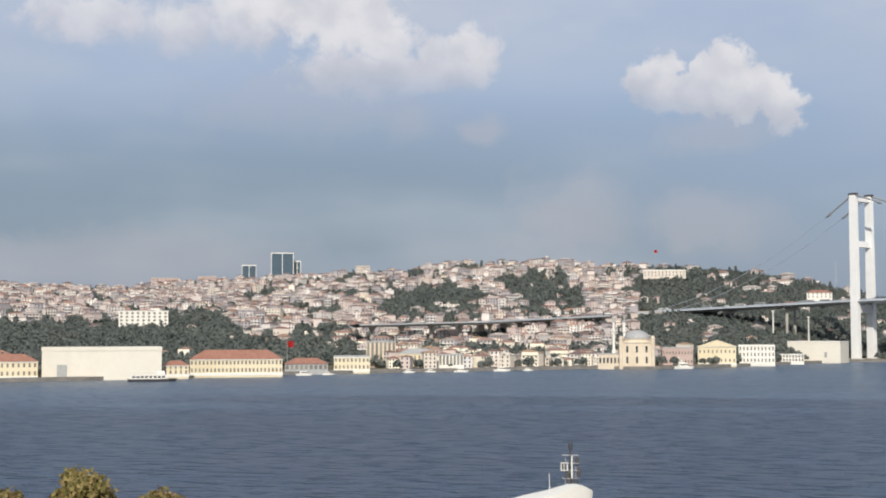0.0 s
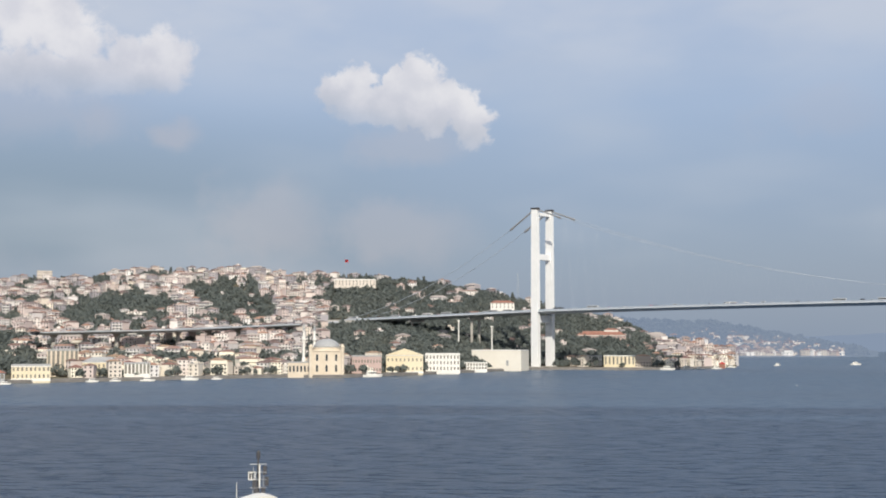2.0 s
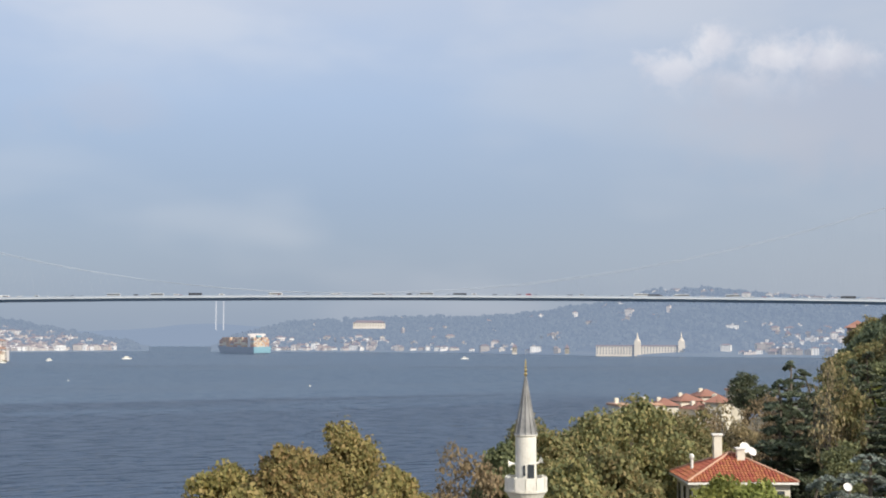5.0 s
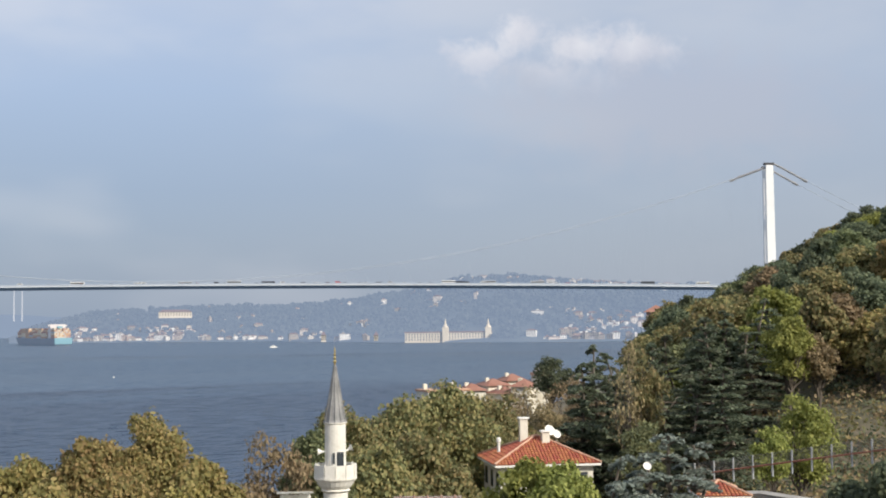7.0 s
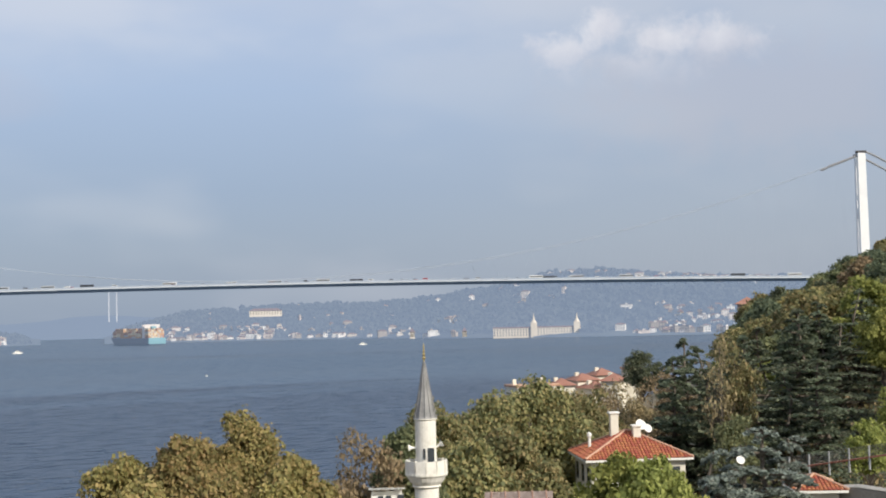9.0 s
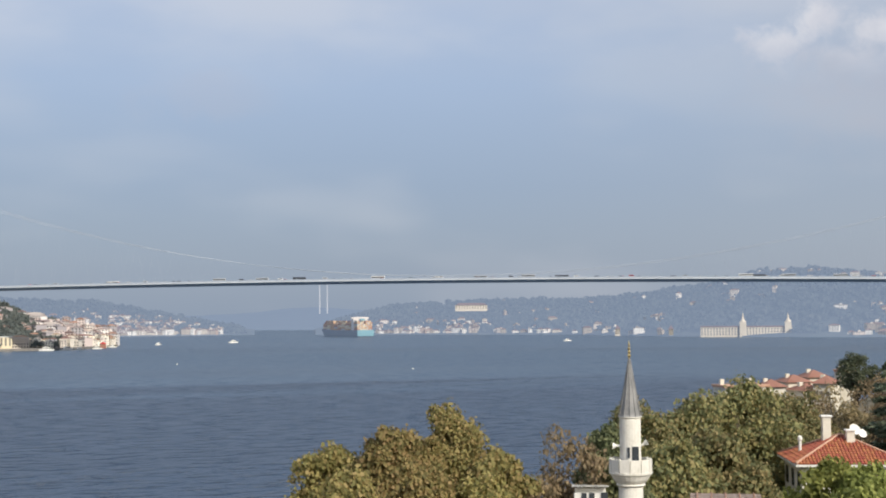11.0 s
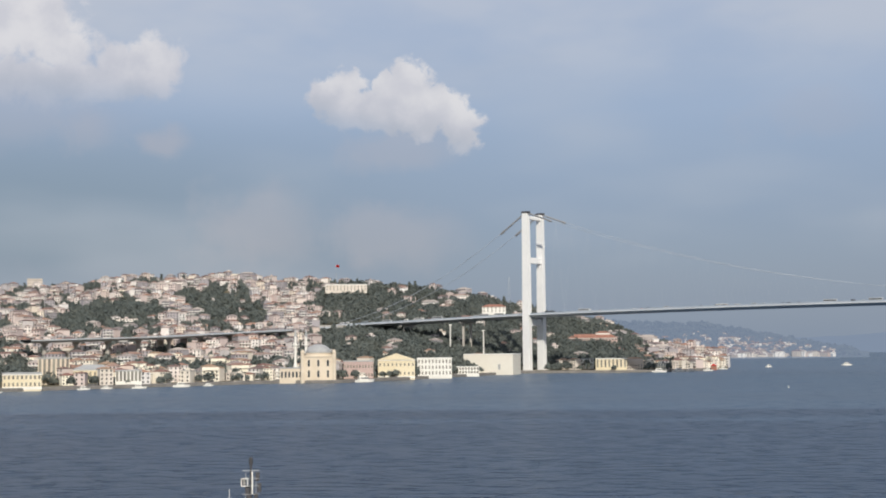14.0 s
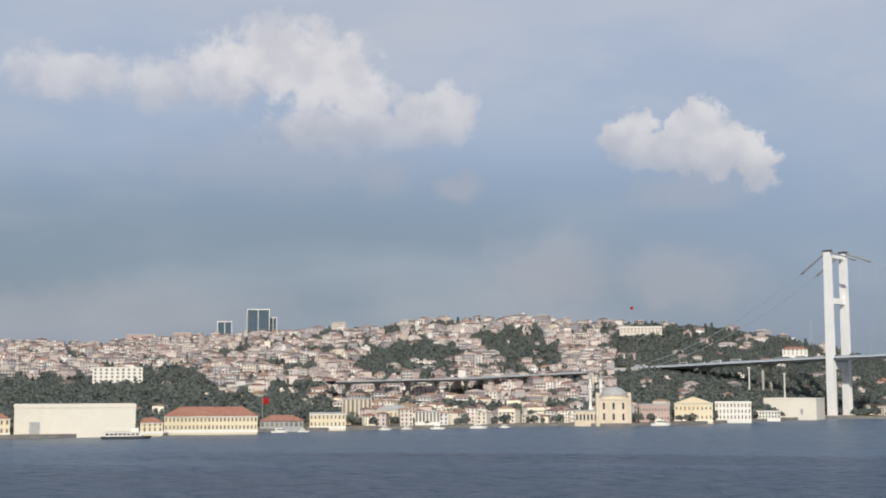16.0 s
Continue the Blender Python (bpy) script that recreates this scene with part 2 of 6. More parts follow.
def sea_material():
    m = bpy.data.materials.new("sea_water")
    m.use_nodes = True
    N = Nodes(m.node_tree)
    tc = N.add("ShaderNodeTexCoord").outputs["Object"]
    st = N.add("ShaderNodeVectorMath", (tc, (0.55, 1.5, 1.0)), operation="MULTIPLY").outputs[0]
    w1, w2, w3 = N.smooth(N.noise(st, 0.19, 3.0, 0.55), 0.50, 0.74), N.noise(tc, 0.50, 3.0, 0.6), N.noise(st, 0.03, 3.0, 0.5)
    bands = N.noise(N.add("ShaderNodeVectorMath", (tc, (0.0011, 0.0075, 1.0)), operation="MULTIPLY").outputs[0], 1.0, 5.0, 0.58)
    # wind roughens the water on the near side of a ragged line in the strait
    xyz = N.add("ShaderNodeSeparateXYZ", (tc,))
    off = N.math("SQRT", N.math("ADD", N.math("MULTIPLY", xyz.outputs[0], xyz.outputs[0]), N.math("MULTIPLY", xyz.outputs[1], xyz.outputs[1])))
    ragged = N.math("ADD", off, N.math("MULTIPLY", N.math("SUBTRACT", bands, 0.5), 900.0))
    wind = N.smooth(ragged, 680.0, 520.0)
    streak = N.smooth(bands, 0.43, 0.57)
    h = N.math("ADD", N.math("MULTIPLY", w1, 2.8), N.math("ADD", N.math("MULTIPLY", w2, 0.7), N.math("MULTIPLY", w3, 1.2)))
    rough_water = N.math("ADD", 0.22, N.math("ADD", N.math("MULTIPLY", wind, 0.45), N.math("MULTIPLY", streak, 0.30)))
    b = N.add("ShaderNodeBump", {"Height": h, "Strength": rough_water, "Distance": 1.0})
    # paler look of calm, darker look of rough water put into the base colour
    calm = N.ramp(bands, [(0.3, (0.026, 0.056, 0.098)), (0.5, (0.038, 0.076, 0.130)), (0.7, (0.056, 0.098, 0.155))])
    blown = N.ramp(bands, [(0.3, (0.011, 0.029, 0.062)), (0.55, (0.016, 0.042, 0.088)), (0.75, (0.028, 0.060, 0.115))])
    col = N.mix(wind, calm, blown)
    p = N.add("ShaderNodeBsdfPrincipled", {"Base Color": col, "Roughness": 0.34, "IOR": 1.33, "Normal": b.outputs[0]})
    N.add("ShaderNodeOutputMaterial", (p.outputs[0],))
    return m


M["sea"] = sea_material()


def leaf_material(name, stops, random_ob=0.5):
    return material(name, stops, 0.25, rough=0.65, island=0.55, random_ob=random_ob, translucent=0.42, spec=0.2)


M["leaf_plane"] = leaf_material("plane_leaves", [(0.190, 0.180, 0.072), (0.290, 0.258, 0.100), (0.375, 0.315, 0.128), (0.420, 0.315, 0.145)], 0.2)
M["leaf_olive"] = leaf_material("olive_leaves", [(0.150, 0.160, 0.078), (0.225, 0.222, 0.104), (0.310, 0.282, 0.130), (0.350, 0.275, 0.138)], 0.25)
M["leaf_green"] = leaf_material("green_leaves", [(0.130, 0.158, 0.085), (0.190, 0.217, 0.110), (0.270, 0.280, 0.140)], 0.28)
M["leaf_bright"] = leaf_material("bright_leaves", [(0.195, 0.220, 0.065), (0.285, 0.310, 0.090), (0.370, 0.380, 0.120)], 0.15)
M["leaf_dark"] = leaf_material("dark_leaves", [(0.090, 0.115, 0.076), (0.138, 0.165, 0.102), (0.190, 0.212, 0.126)], 0.28)
M["leaf_rust"] = leaf_material("rust_leaves", [(0.200, 0.168, 0.100), (0.315, 0.248, 0.145), (0.405, 0.312, 0.185)], 0.25)
M["needle"] = leaf_material("cedar_needles", [(0.105, 0.140, 0.098), (0.170, 0.205, 0.138), (0.250, 0.278, 0.182)], 0.25)
M["needle_blue"] = leaf_material("blue_cedar_needles", [(0.185, 0.222, 0.195), (0.275, 0.318, 0.280), (0.360, 0.395, 0.345)], 0.15)
M["bark"] = material("bark", [(0.06, 0.05, 0.04), (0.12, 0.10, 0.08), (0.19, 0.165, 0.135)], 1.2, bump=0.03)
# ---- mesh helpers ----
def mesh_from(name, verts, faces, mats, index=None, smooth=False):
    me = bpy.data.meshes.new(name)
    me.from_pydata([tuple(v) for v in verts], [], [tuple(f) for f in faces])
    for m in mats if isinstance(mats, (list, tuple)) else [mats]:
        me.materials.append(m)
    if index is not None:
        me.polygons.foreach_set("material_index", np.asarray(index, dtype=np.int32))
    if smooth:
        me.polygons.foreach_set("use_smooth", [True] * len(me.polygons))
    me.update()
    return me


def part(name, bm, mat, parent=None, label="", smooth=False):
    """Links a bmesh or a mesh as one object, under a thing or a part."""
    if isinstance(bm, bmesh.types.BMesh):
        me = bpy.data.meshes.new(name)
        bm.normal_update()
        bm.to_mesh(me)
        bm.free()
        me.materials.append(mat)
        if smooth:
            me.polygons.foreach_set("use_smooth", [True] * len(me.polygons))
    else:
        me = bm
    ob = new(name, me)
    if parent is not None:
        ob.parent = parent
    if label:
        ob["label"] = label
    return ob


def thing(name, m, label, category, group="", kind=""):
    ob = new(name)
    ob.matrix_world = m
    return tagged(ob, label, category, group, kind)


def box(bm, x0, x1, y0, y1, z0, z1, bevel=0.0, taper=1.0):
    cx, cy = (x0 + x1) / 2, (y0 + y1) / 2
    vs = []
    for z, k in ((z0, 1.0), (z1, taper)):
        for x, y in ((x0, y0), (x1, y0), (x1, y1), (x0, y1)):
            vs.append(bm.verts.new((cx + (x - cx) * k, cy + (y - cy) * k, z)))
    fs = [bm.faces.new([vs[i] for i in f]) for f in ((3, 2, 1, 0), (4, 5, 6, 7), (0, 1, 5, 4), (1, 2, 6, 5), (2, 3, 7, 6), (3, 0, 4, 7))]
    if bevel:
        es = list({e for f in fs for e in f.edges})
        bmesh.ops.bevel(bm, geom=es, offset=bevel, segments=2, affect="EDGES", profile=0.6)
    return bm


def lathe(bm, rings, n=16, cx=0.0, cy=0.0, twist=0.0):
    """A turned body from (radius, height) rings."""
    prev = None
    for r, z in rings:
        cur = [bm.verts.new((cx + r * math.cos(twist + 2 * math.pi * i / n), cy + r * math.sin(twist + 2 * math.pi * i / n), z)) for i in range(n)]
        if prev:
            for i in range(n):
                bm.faces.new((prev[i], prev[(i + 1) % n], cur[(i + 1) % n], cur[i]))
        else:
            bm.faces.new(cur[::-1])
        prev = cur
    bm.faces.new(prev)
    return bm


def tube(bm, pts, radii, n=6):
    """A tapered tube along points."""
    prev = None
    pts = [Vector(p) for p in pts]
    for i, p in enumerate(pts):
        d = (pts[min(i + 1, len(pts) - 1)] - pts[max(i - 1, 0)]).normalized()
        a = d.cross(Vector((0.31, 0.17, 0.93)) if abs(d.z) < 0.9 else Vector((1, 0, 0))).normalized()
        b = d.cross(a)
        r = radii[i] if isinstance(radii, (list, tuple)) else radii
        cur = [bm.verts.new(p + (a * math.cos(2 * math.pi * k / n) + b * math.sin(2 * math.pi * k / n)) * r) for k in range(n)]
        if prev:
            for k in range(n):
                bm.faces.new((prev[k], prev[(k + 1) % n], cur[(k + 1) % n], cur[k]))
        else:
            bm.faces.new(cur[::-1])
        prev = cur
    bm.faces.new(prev)
    return bm


def facing(az, d, z=0.0, turn=0.0):
    """A pose at a place of the plan whose front (-y) looks back to the balcony."""
    p = polar(az, d, z)
    return pose(p.x, p.y, p.z, 0, 0, -az + turn)


def table(rows):
    xs, ys = zip(*rows)
    return lambda v: float(np.interp(v, xs, ys))


def hump(p, s):
    return noise.noise(Vector(p) * s)


# ---- water and land ----
bm = bmesh.new()
rings = [0, 60, 120, 200, 400, 800, 1600, 3000, 4950]
prev = None
for r in rings[1:]:
    cur = [bm.verts.new(polar(a, r, 0)) for a in range(0, 360, 5)]
    if prev is None:
        bm.faces.new(cur[::-1])
    else:
        for i in range(72):
            bm.faces.new((prev[i], prev[(i + 1) % 72], cur[(i + 1) % 72], cur[i])[::-1])
    prev = cur
bmesh.ops.recalc_face_normals(bm, faces=bm.faces)
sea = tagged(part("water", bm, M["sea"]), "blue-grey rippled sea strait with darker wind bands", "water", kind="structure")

far_shore = table([(-75, 900), (-40, 845), (-34.8, 856), (-31.5, 867), (-23.5, 950), (-16.4, 1016), (-10.3, 1088), (-7.9, 1070), (-4.7, 1165), (-2.0, 1275), (-0.2, 1375), (4.4, 1385), (6.0, 1400), (7.6, 1480), (8.3, 1560)])
ridge_d = table([(-75, 2200), (-35, 2000), (-26, 2300), (-19, 2100), (-12, 1950), (-5, 1850), (0, 1800), (3.4, 1760), (5.0, 1740), (8.3, 1800)])
ridge_el = table([(-75, 1.8), (-34.6, 1.75), (-30.4, 1.62), (-26.3, 1.98), (-22.1, 2.22), (-18.8, 2.4), (-16.4, 2.68), (-12.1, 2.76), (-9.7, 2.53), (-6.9, 2.5), (-3.9, 2.25), (-1.5, 1.8), (-0.4, 1.5), (1.5, 1.0), (3.4, 0.75), (5.0, 0.0), (6.0, -0.2), (7.0, -0.32), (8.3, -0.65)])


def far_ground(az, d):
    s, r = far_shore(az), ridge_d(az)
    zr = EYE_Z + r * math.tan(radians(ridge_el(az)))
    if d < s + 45:
        return 2.2
    u = (d - s - 45) / (r - s - 45)
    if u <= 1:
        p = polar(az, d)
        bumps = 5.0 * hump((p.x, p.y, 0.0), 0.006) * min(1, u * 4) * min(1, (1 - u) * 6)
        k = 1.15 + 0.5 * min(1.0, max(0.0, 1 - abs(az + 11) / 11.0))
        return 2.2 + (zr - 2.2) * (u ** k) + bumps * min(1.0, max(0.0, zr) / 40)
    return zr - (u - 1) * 60


def land_sheet(name, azs, ds, height, mat, label, drop=True):
    """A sheet of ground over headings and distances (fractions of its depth), with a wall down into the water at the shore."""
    verts, faces = [], []
    n = len(ds) + (1 if drop else 0)
    for a in azs:
        if drop:
            verts.append(polar(a, ds[0](a) - 0.5, -3.0))
        for f in ds:
            d = f(a)
            verts.append(polar(a, d, height(a, d)))
    for i in range(len(azs) - 1):
        for j in range(n - 1):
            k = i * n + j
            faces.append((k, k + n, k + n + 1, k + 1))
    me = mesh_from(name, verts, [f[::-1] for f in faces], mat)
    ob = new(name, me)
    for p in me.polygons:
        p.use_smooth = True
    if me.polygons[len(me.polygons) // 2].normal.z < 0:
        me.flip_normals()
    return tagged(ob, label, "ground", kind="structure")


def between(lo, hi, u):
    return lambda a: lo(a) + (hi(a) - lo(a)) * u


euro_land = land_sheet("ground_west_shore", [-72 + 0.4 * i for i in range(202)], [between(far_shore, lambda a: ridge_d(a) + 500, (i / 55)) for i in range(56)], far_ground, M["earth"], "dry wooded and built-up hillside of the far shore")

# hazy hills up the strait, their haze emitted by the material
hill1_el = table([(-2, 1.2), (4.3, 0.80), (7.4, 0.72), (9.1, 0.42), (11.0, 0.08), (12.6, -0.25), (14.0, -0.5)])
hill2_el = table([(6, 0.2), (11.9, 0.22), (13.5, 0.30), (15.7, 0.52), (18.1, 0.40), (21.0, 0.3), (24.0, 0.0)])
asia_el = table([(16.5, -0.45), (18.0, 0.1), (19.6, 0.50), (24.1, 0.70), (27.6, 0.66), (31.1, 1.05), (33.5, 1.32), (34.9, 1.78), (37.1, 1.88), (40.7, 1.45), (44.2, 1.32), (48, 1.3), (62, 1.3)])
asia_shore = table([(16.5, 2560), (20, 2500), (27, 2350), (31, 2060), (33, 1990), (37, 1910), (42, 1900), (47, 1700), (62, 1600)])


def slope(shore, depth, el):
    def z(a, d):
        s = shore(a)
        u = min(1.0, max(0.0, (d - s - 25) / (depth - 25)))
        top = EYE_Z + (s + depth) * math.tan(radians(el(a)))
        p = polar(a, d)
        return 1.8 + (max(top, 2.0) - 1.8) * u ** 0.8 + (8 * hump((p.x, p.y, 3.0), 0.004) + 4 * hump((p.x, p.y, 3.0), 0.015)) * min(1, u * 3)
    return z


hill1_shore = table([(-2, 2300), (8, 2500), (10, 2560), (12.2, 2600), (14, 2700)])
hill1_z = slope(hill1_shore, 800, hill1_el)
asia_z = slope(asia_shore, 1000, asia_el)
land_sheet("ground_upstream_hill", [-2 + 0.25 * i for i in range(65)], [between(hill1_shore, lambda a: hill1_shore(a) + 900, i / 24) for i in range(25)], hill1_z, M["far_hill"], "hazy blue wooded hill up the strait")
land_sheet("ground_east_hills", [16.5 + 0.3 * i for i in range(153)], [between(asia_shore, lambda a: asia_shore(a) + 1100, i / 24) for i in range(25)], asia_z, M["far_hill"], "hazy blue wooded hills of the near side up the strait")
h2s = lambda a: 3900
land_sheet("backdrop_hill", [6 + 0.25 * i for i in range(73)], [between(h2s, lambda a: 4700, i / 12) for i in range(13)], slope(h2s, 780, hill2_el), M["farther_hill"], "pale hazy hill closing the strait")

near_shore = table([(-180, 300), (-100, 200), (-60, 130), (-20, 118), (10, 112), (24, 125), (29, 170), (32, 250), (35, 330), (39, 430), (43, 560), (46, 800), (49, 1190), (54, 1260), (70, 1500), (110, 1500), (180, 300)])


def near_ground(az, d):
    """The slope below the balcony and the wooded hill on the near shore."""
    def st(lo, hi, v):
        t = min(1.0, max(0.0, (v - lo) / (hi - lo)))
        return t * t * (3 - 2 * t)
    base = 2.2 + 22.0 * (1 - st(4, 62, d))
    hill = 38.0 * st(39.6, 51.5, az) * st(95, 330, d) * (1 - 0.45 * st(500, 1000, d))
    hill += 7.0 * st(36, 44, az) * st(70, 120, d)
    p = polar(az, d)
    edge = min(1.0, max(0.0, (near_shore(az) - d) / 25.0))
    return 2.0 + (base - 2.0 + hill + 1.2 * hump((p.x, p.y, 9.0), 0.03)) * (0.15 + 0.85 * edge)


near_land = land_sheet("ground_near_shore", [-180 + 1.5 * i for i in range(241)], [between(near_shore, lambda a: 0.02, i / 60) for i in range(61)], near_ground, M["earth"], "dry grassy slope and wooded hill of the near shore")
# ---- suspension bridge ----
M["catwalk"] = material("grey_gantry", [(0.22, 0.225, 0.235), (0.29, 0.295, 0.305)], 0.2, rough=0.7)
E_T, A_T = Vector((11.0, 1408.0, 0.0)), Vector((920.5, 830.8, 0.0))
SPAN = (A_T - E_T).length
AX = (A_T - E_T).normalized()
TR = Vector((-AX.y, AX.x, 0.0))
AXIS_DEG = math.degrees(math.atan2(AX.y, AX.x))
B = Matrix.Translation(E_T) @ pose(0, 0, 0, 0, 0, AXIS_DEG)  # x along the deck, y across


def deck_z(x):
    u = x / SPAN
    if u < 0:
        return 60.0 + x * 0.0286 if x > -262 else 52.5 + (x + 262) * 0.0215
    if u > 1:
        return 57.0 - (x - SPAN) * 0.02
    return 60.0 - 3.0 * u + 22.0 * u * (1 - u)


bridge = thing("suspension_bridge", B, "grey steel suspension bridge with slender white portal towers across the strait", "bridge")


def deck_piece(x0, x1, n, prof, mat, name, label):
    verts, faces = [], []
    m = len(prof)
    for i in range(n + 1):
        x = x0 + (x1 - x0) * i / n
        for y, z in prof:
            verts.append((x, y, deck_z(x) + z))
    for i in range(n):
        for j in range(m):
            faces.append((i * m + j, i * m + (j + 1) % m, (i + 1) * m + (j + 1) % m, (i + 1) * m + j))
    return part(name, mesh_from(name, verts, faces, mat), mat, bridge, label)


girder = [(-16.6, -1.2), (-14, 0), (14, 0), (16.6, -1.2), (10, -3.2), (-10, -3.2)]
deck_piece(-285, SPAN + 260, 100, girder, M["deck"], "deck_girder", "shallow grey steel box girder")
deck_piece(-285, SPAN + 260, 100, [(-13.8, 0.02), (-13.8, 0.12), (13.8, 0.12), (13.8, 0.02)], M["asphalt"], "roadway", "dark asphalt carriageway")
for y in (-14.2, 14.2):
    deck_piece(-262, SPAN + 230, 90, [(y - 0.12, 0.0), (y - 0.12, 1.1), (y + 0.12, 1.1), (y + 0.12, 0.0)], M["cable"], "railing", "pale steel parapet rail")


def tower(x0, skew=0.0):
    """A portal of two legs and three beams; skew turns the portal a little off the square of the deck."""
    for y in (-14.0, 14.0):
        x = x0 + skew * y
        bm = bmesh.new()
        vs = []
        for z, hx, hy in ((0.5, 4.0, 3.3), (60, 3.8, 3.0), (160, 3.3, 2.6), (164, 3.2, 2.5)):
            vs.append([bm.verts.new((x + a * hx, y + b * hy, z)) for a, b in ((-1, -1), (1, -1), (1, 1), (-1, 1))])
        for lo, hi in zip(vs, vs[1:]):
            for i in range(4):
                bm.faces.new((lo[i], lo[(i + 1) % 4], hi[(i + 1) % 4], hi[i]))
        bm.faces.new(vs[-1]), bm.faces.new(vs[0][::-1])
        bmesh.ops.bevel(bm, geom=[e for e in bm.edges if abs(e.verts[0].co.z - e.verts[1].co.z) > 1], offset=0.35, segments=2, affect="EDGES")
        part("tower_leg", bm, M["steel_white"], bridge, "tapered white steel leg")
        part("leg_base", box(bmesh.new(), x - 6, x + 6, y - 5, y + 5, -3, 3.0, 0.4), M["concrete"], bridge, "concrete footing")
        part("saddle", box(bmesh.new(), x - 4.5, x + 4.5, y - 2.2, y + 2.2, 164, 166.2, 0.6), M["dark_metal"], bridge, "dark cable saddle housing")
    for z0, z1 in ((112.5, 118.5), (158.0, 161.5), (48.0, 55.5)):
        bm = box(bmesh.new(), x0 - 2.4, x0 + 2.4, -12.2, 12.2, z0, z1, 0.3)
        for v in bm.verts:
            v.co.x += skew * v.co.y
        part("cross_beam", bm, M["steel_white"], bridge, "white steel portal beam")


tower(0.0)
tower(SPAN - 2.6, 0.20)


def cable_z(x):
    if x < 0:
        u = min(1.0, -x / 255.0)
        return 165.5 + (53.5 - 165.5) * u - 4 * 17.0 * u * (1 - u)
    if x > SPAN:
        u = min(1.0, (x - SPAN) / 255.0)
        return 165.5 + (54 - 165.5) * u - 4 * 9.0 * u * (1 - u)
    u = x / SPAN
    low = deck_z(SPAN / 2) + 3.0
    return low + (165.5 - low) * (2 * u - 1) ** 2


for y in (-14.0, 14.0):
    for a, b in ((-255, 0), (0, SPAN), (SPAN, SPAN + 255)):
        bm = bmesh.new()
        n = 60 if b - a > 500 else 18
        tube(bm, [(a + (b - a) * i / n, y, cable_z(a + (b - a) * i / n)) for i in range(n + 1)], 0.24, 6)
        part("main_cable", bm, M["cable"], bridge, "pale grey main cable")
    for x0 in (0.0, SPAN - 2.6):
        for s in (-1, 1):
            bm = bmesh.new()
            tube(bm, [(x0 + s * k, y, cable_z(x0 + s * k) - 0.4) for k in (2, 8, 15, 22, 27)], [0.8, 0.85, 0.85, 0.85, 0.8], 6)
            tube(bm, [(x0 + s * k, y, cable_z(x0 + s * k) - 0.6) for k in (26, 28, 31)], [1.1, 1.25, 1.0], 6)
            part("cable_catwalk", bm, M["catwalk"], bridge, "dark maintenance gantry along the cable")
# anchor block and approach viaduct
part("anchor_block", box(bmesh.new(), -285, -240, -17, 17, 30, 53, 0.8), M["concrete"], bridge, "weathered concrete anchor block")
for x in (-85, -165):
    bm = bmesh.new()
    for y in (-7, 7):
        lathe(bm, [(1.5, -2), (1.4, deck_z(x) - 4.5), (1.6, deck_z(x) - 4.0)], 10, x, y)
    box(bm, x - 1.6, x + 1.6, -13, 13, deck_z(x) - 5.4, deck_z(x) - 3.0, 0.2)
    part("side_span_pier", bm, M["concrete"], bridge, "pale concrete pier with a crosshead")
# hangers, one slender pair from each point of the cable
for y in (-14.0, 14.0):
    for i in range(1, 59):
        x = SPAN * i / 59
        bm = bmesh.new()
        for k in (-9.0, 9.0):
            tube(bm, [(x, y, cable_z(x)), (min(max(x + k, 3), SPAN - 3), y, deck_z(x + k))], 0.04, 3)
        part("hanger", bm, M["cable"], bridge)

# approach viaduct curving along the hillside
via_d = table([(-20.5, 1235), (-19.4, 1245), (-15.3, 1320), (-12.0, 1440), (-9.5, 1520), (-7.75, 1563)])
via_el = table([(-20.5, 0.34), (-19.4, 0.36), (-15.3, 0.45), (-12.0, 0.6), (-8.8, 0.74), (-7.75, 0.86)])
viaduct = thing("approach_viaduct", pose(0, 0, 0), "grey concrete approach viaduct carrying the road along the hillside", "viaduct")
vp = []
for i in range(53):
    a = -20.5 + 12.9 * i / 52
    d = via_d(a)
    vp.append(polar(a, d, EYE_Z + d * math.tan(radians(via_el(a)))))
verts, faces = [], []
prof = [(-13, 0.0), (-13, 1.0), (13, 1.0), (13, 0.0), (8, -2.0), (-8, -2.0)]
for i, p in enumerate(vp):
    t = (vp[min(i + 1, 52)] - vp[max(i - 1, 0)]).normalized()
    side = Vector((-t.y, t.x, 0))
    for y, z in prof:
        verts.append(p + side * y + Vector((0, 0, z)))
for i in range(52):
    for j in range(6):
        faces.append((i * 6 + j, i * 6 + (j + 1) % 6, (i + 1) * 6 + (j + 1) % 6, (i + 1) * 6 + j))
part("road_deck", mesh_from("road_deck", verts, faces, M["deck"]), None, viaduct)
for i in range(3, 52, 5):
    bm = bmesh.new()
    p = vp[i]
    lathe(bm, [(2.0, p.z - 30), (1.9, p.z - 5.5), (2.6, p.z - 4.0), (4.2, p.z - 1.8)], 10, p.x, p.y)
    part("pier", bm, M["concrete"], viaduct, "pale concrete pier with a flared head")
# ---- the far shore's town ----
rng = random.Random(7)


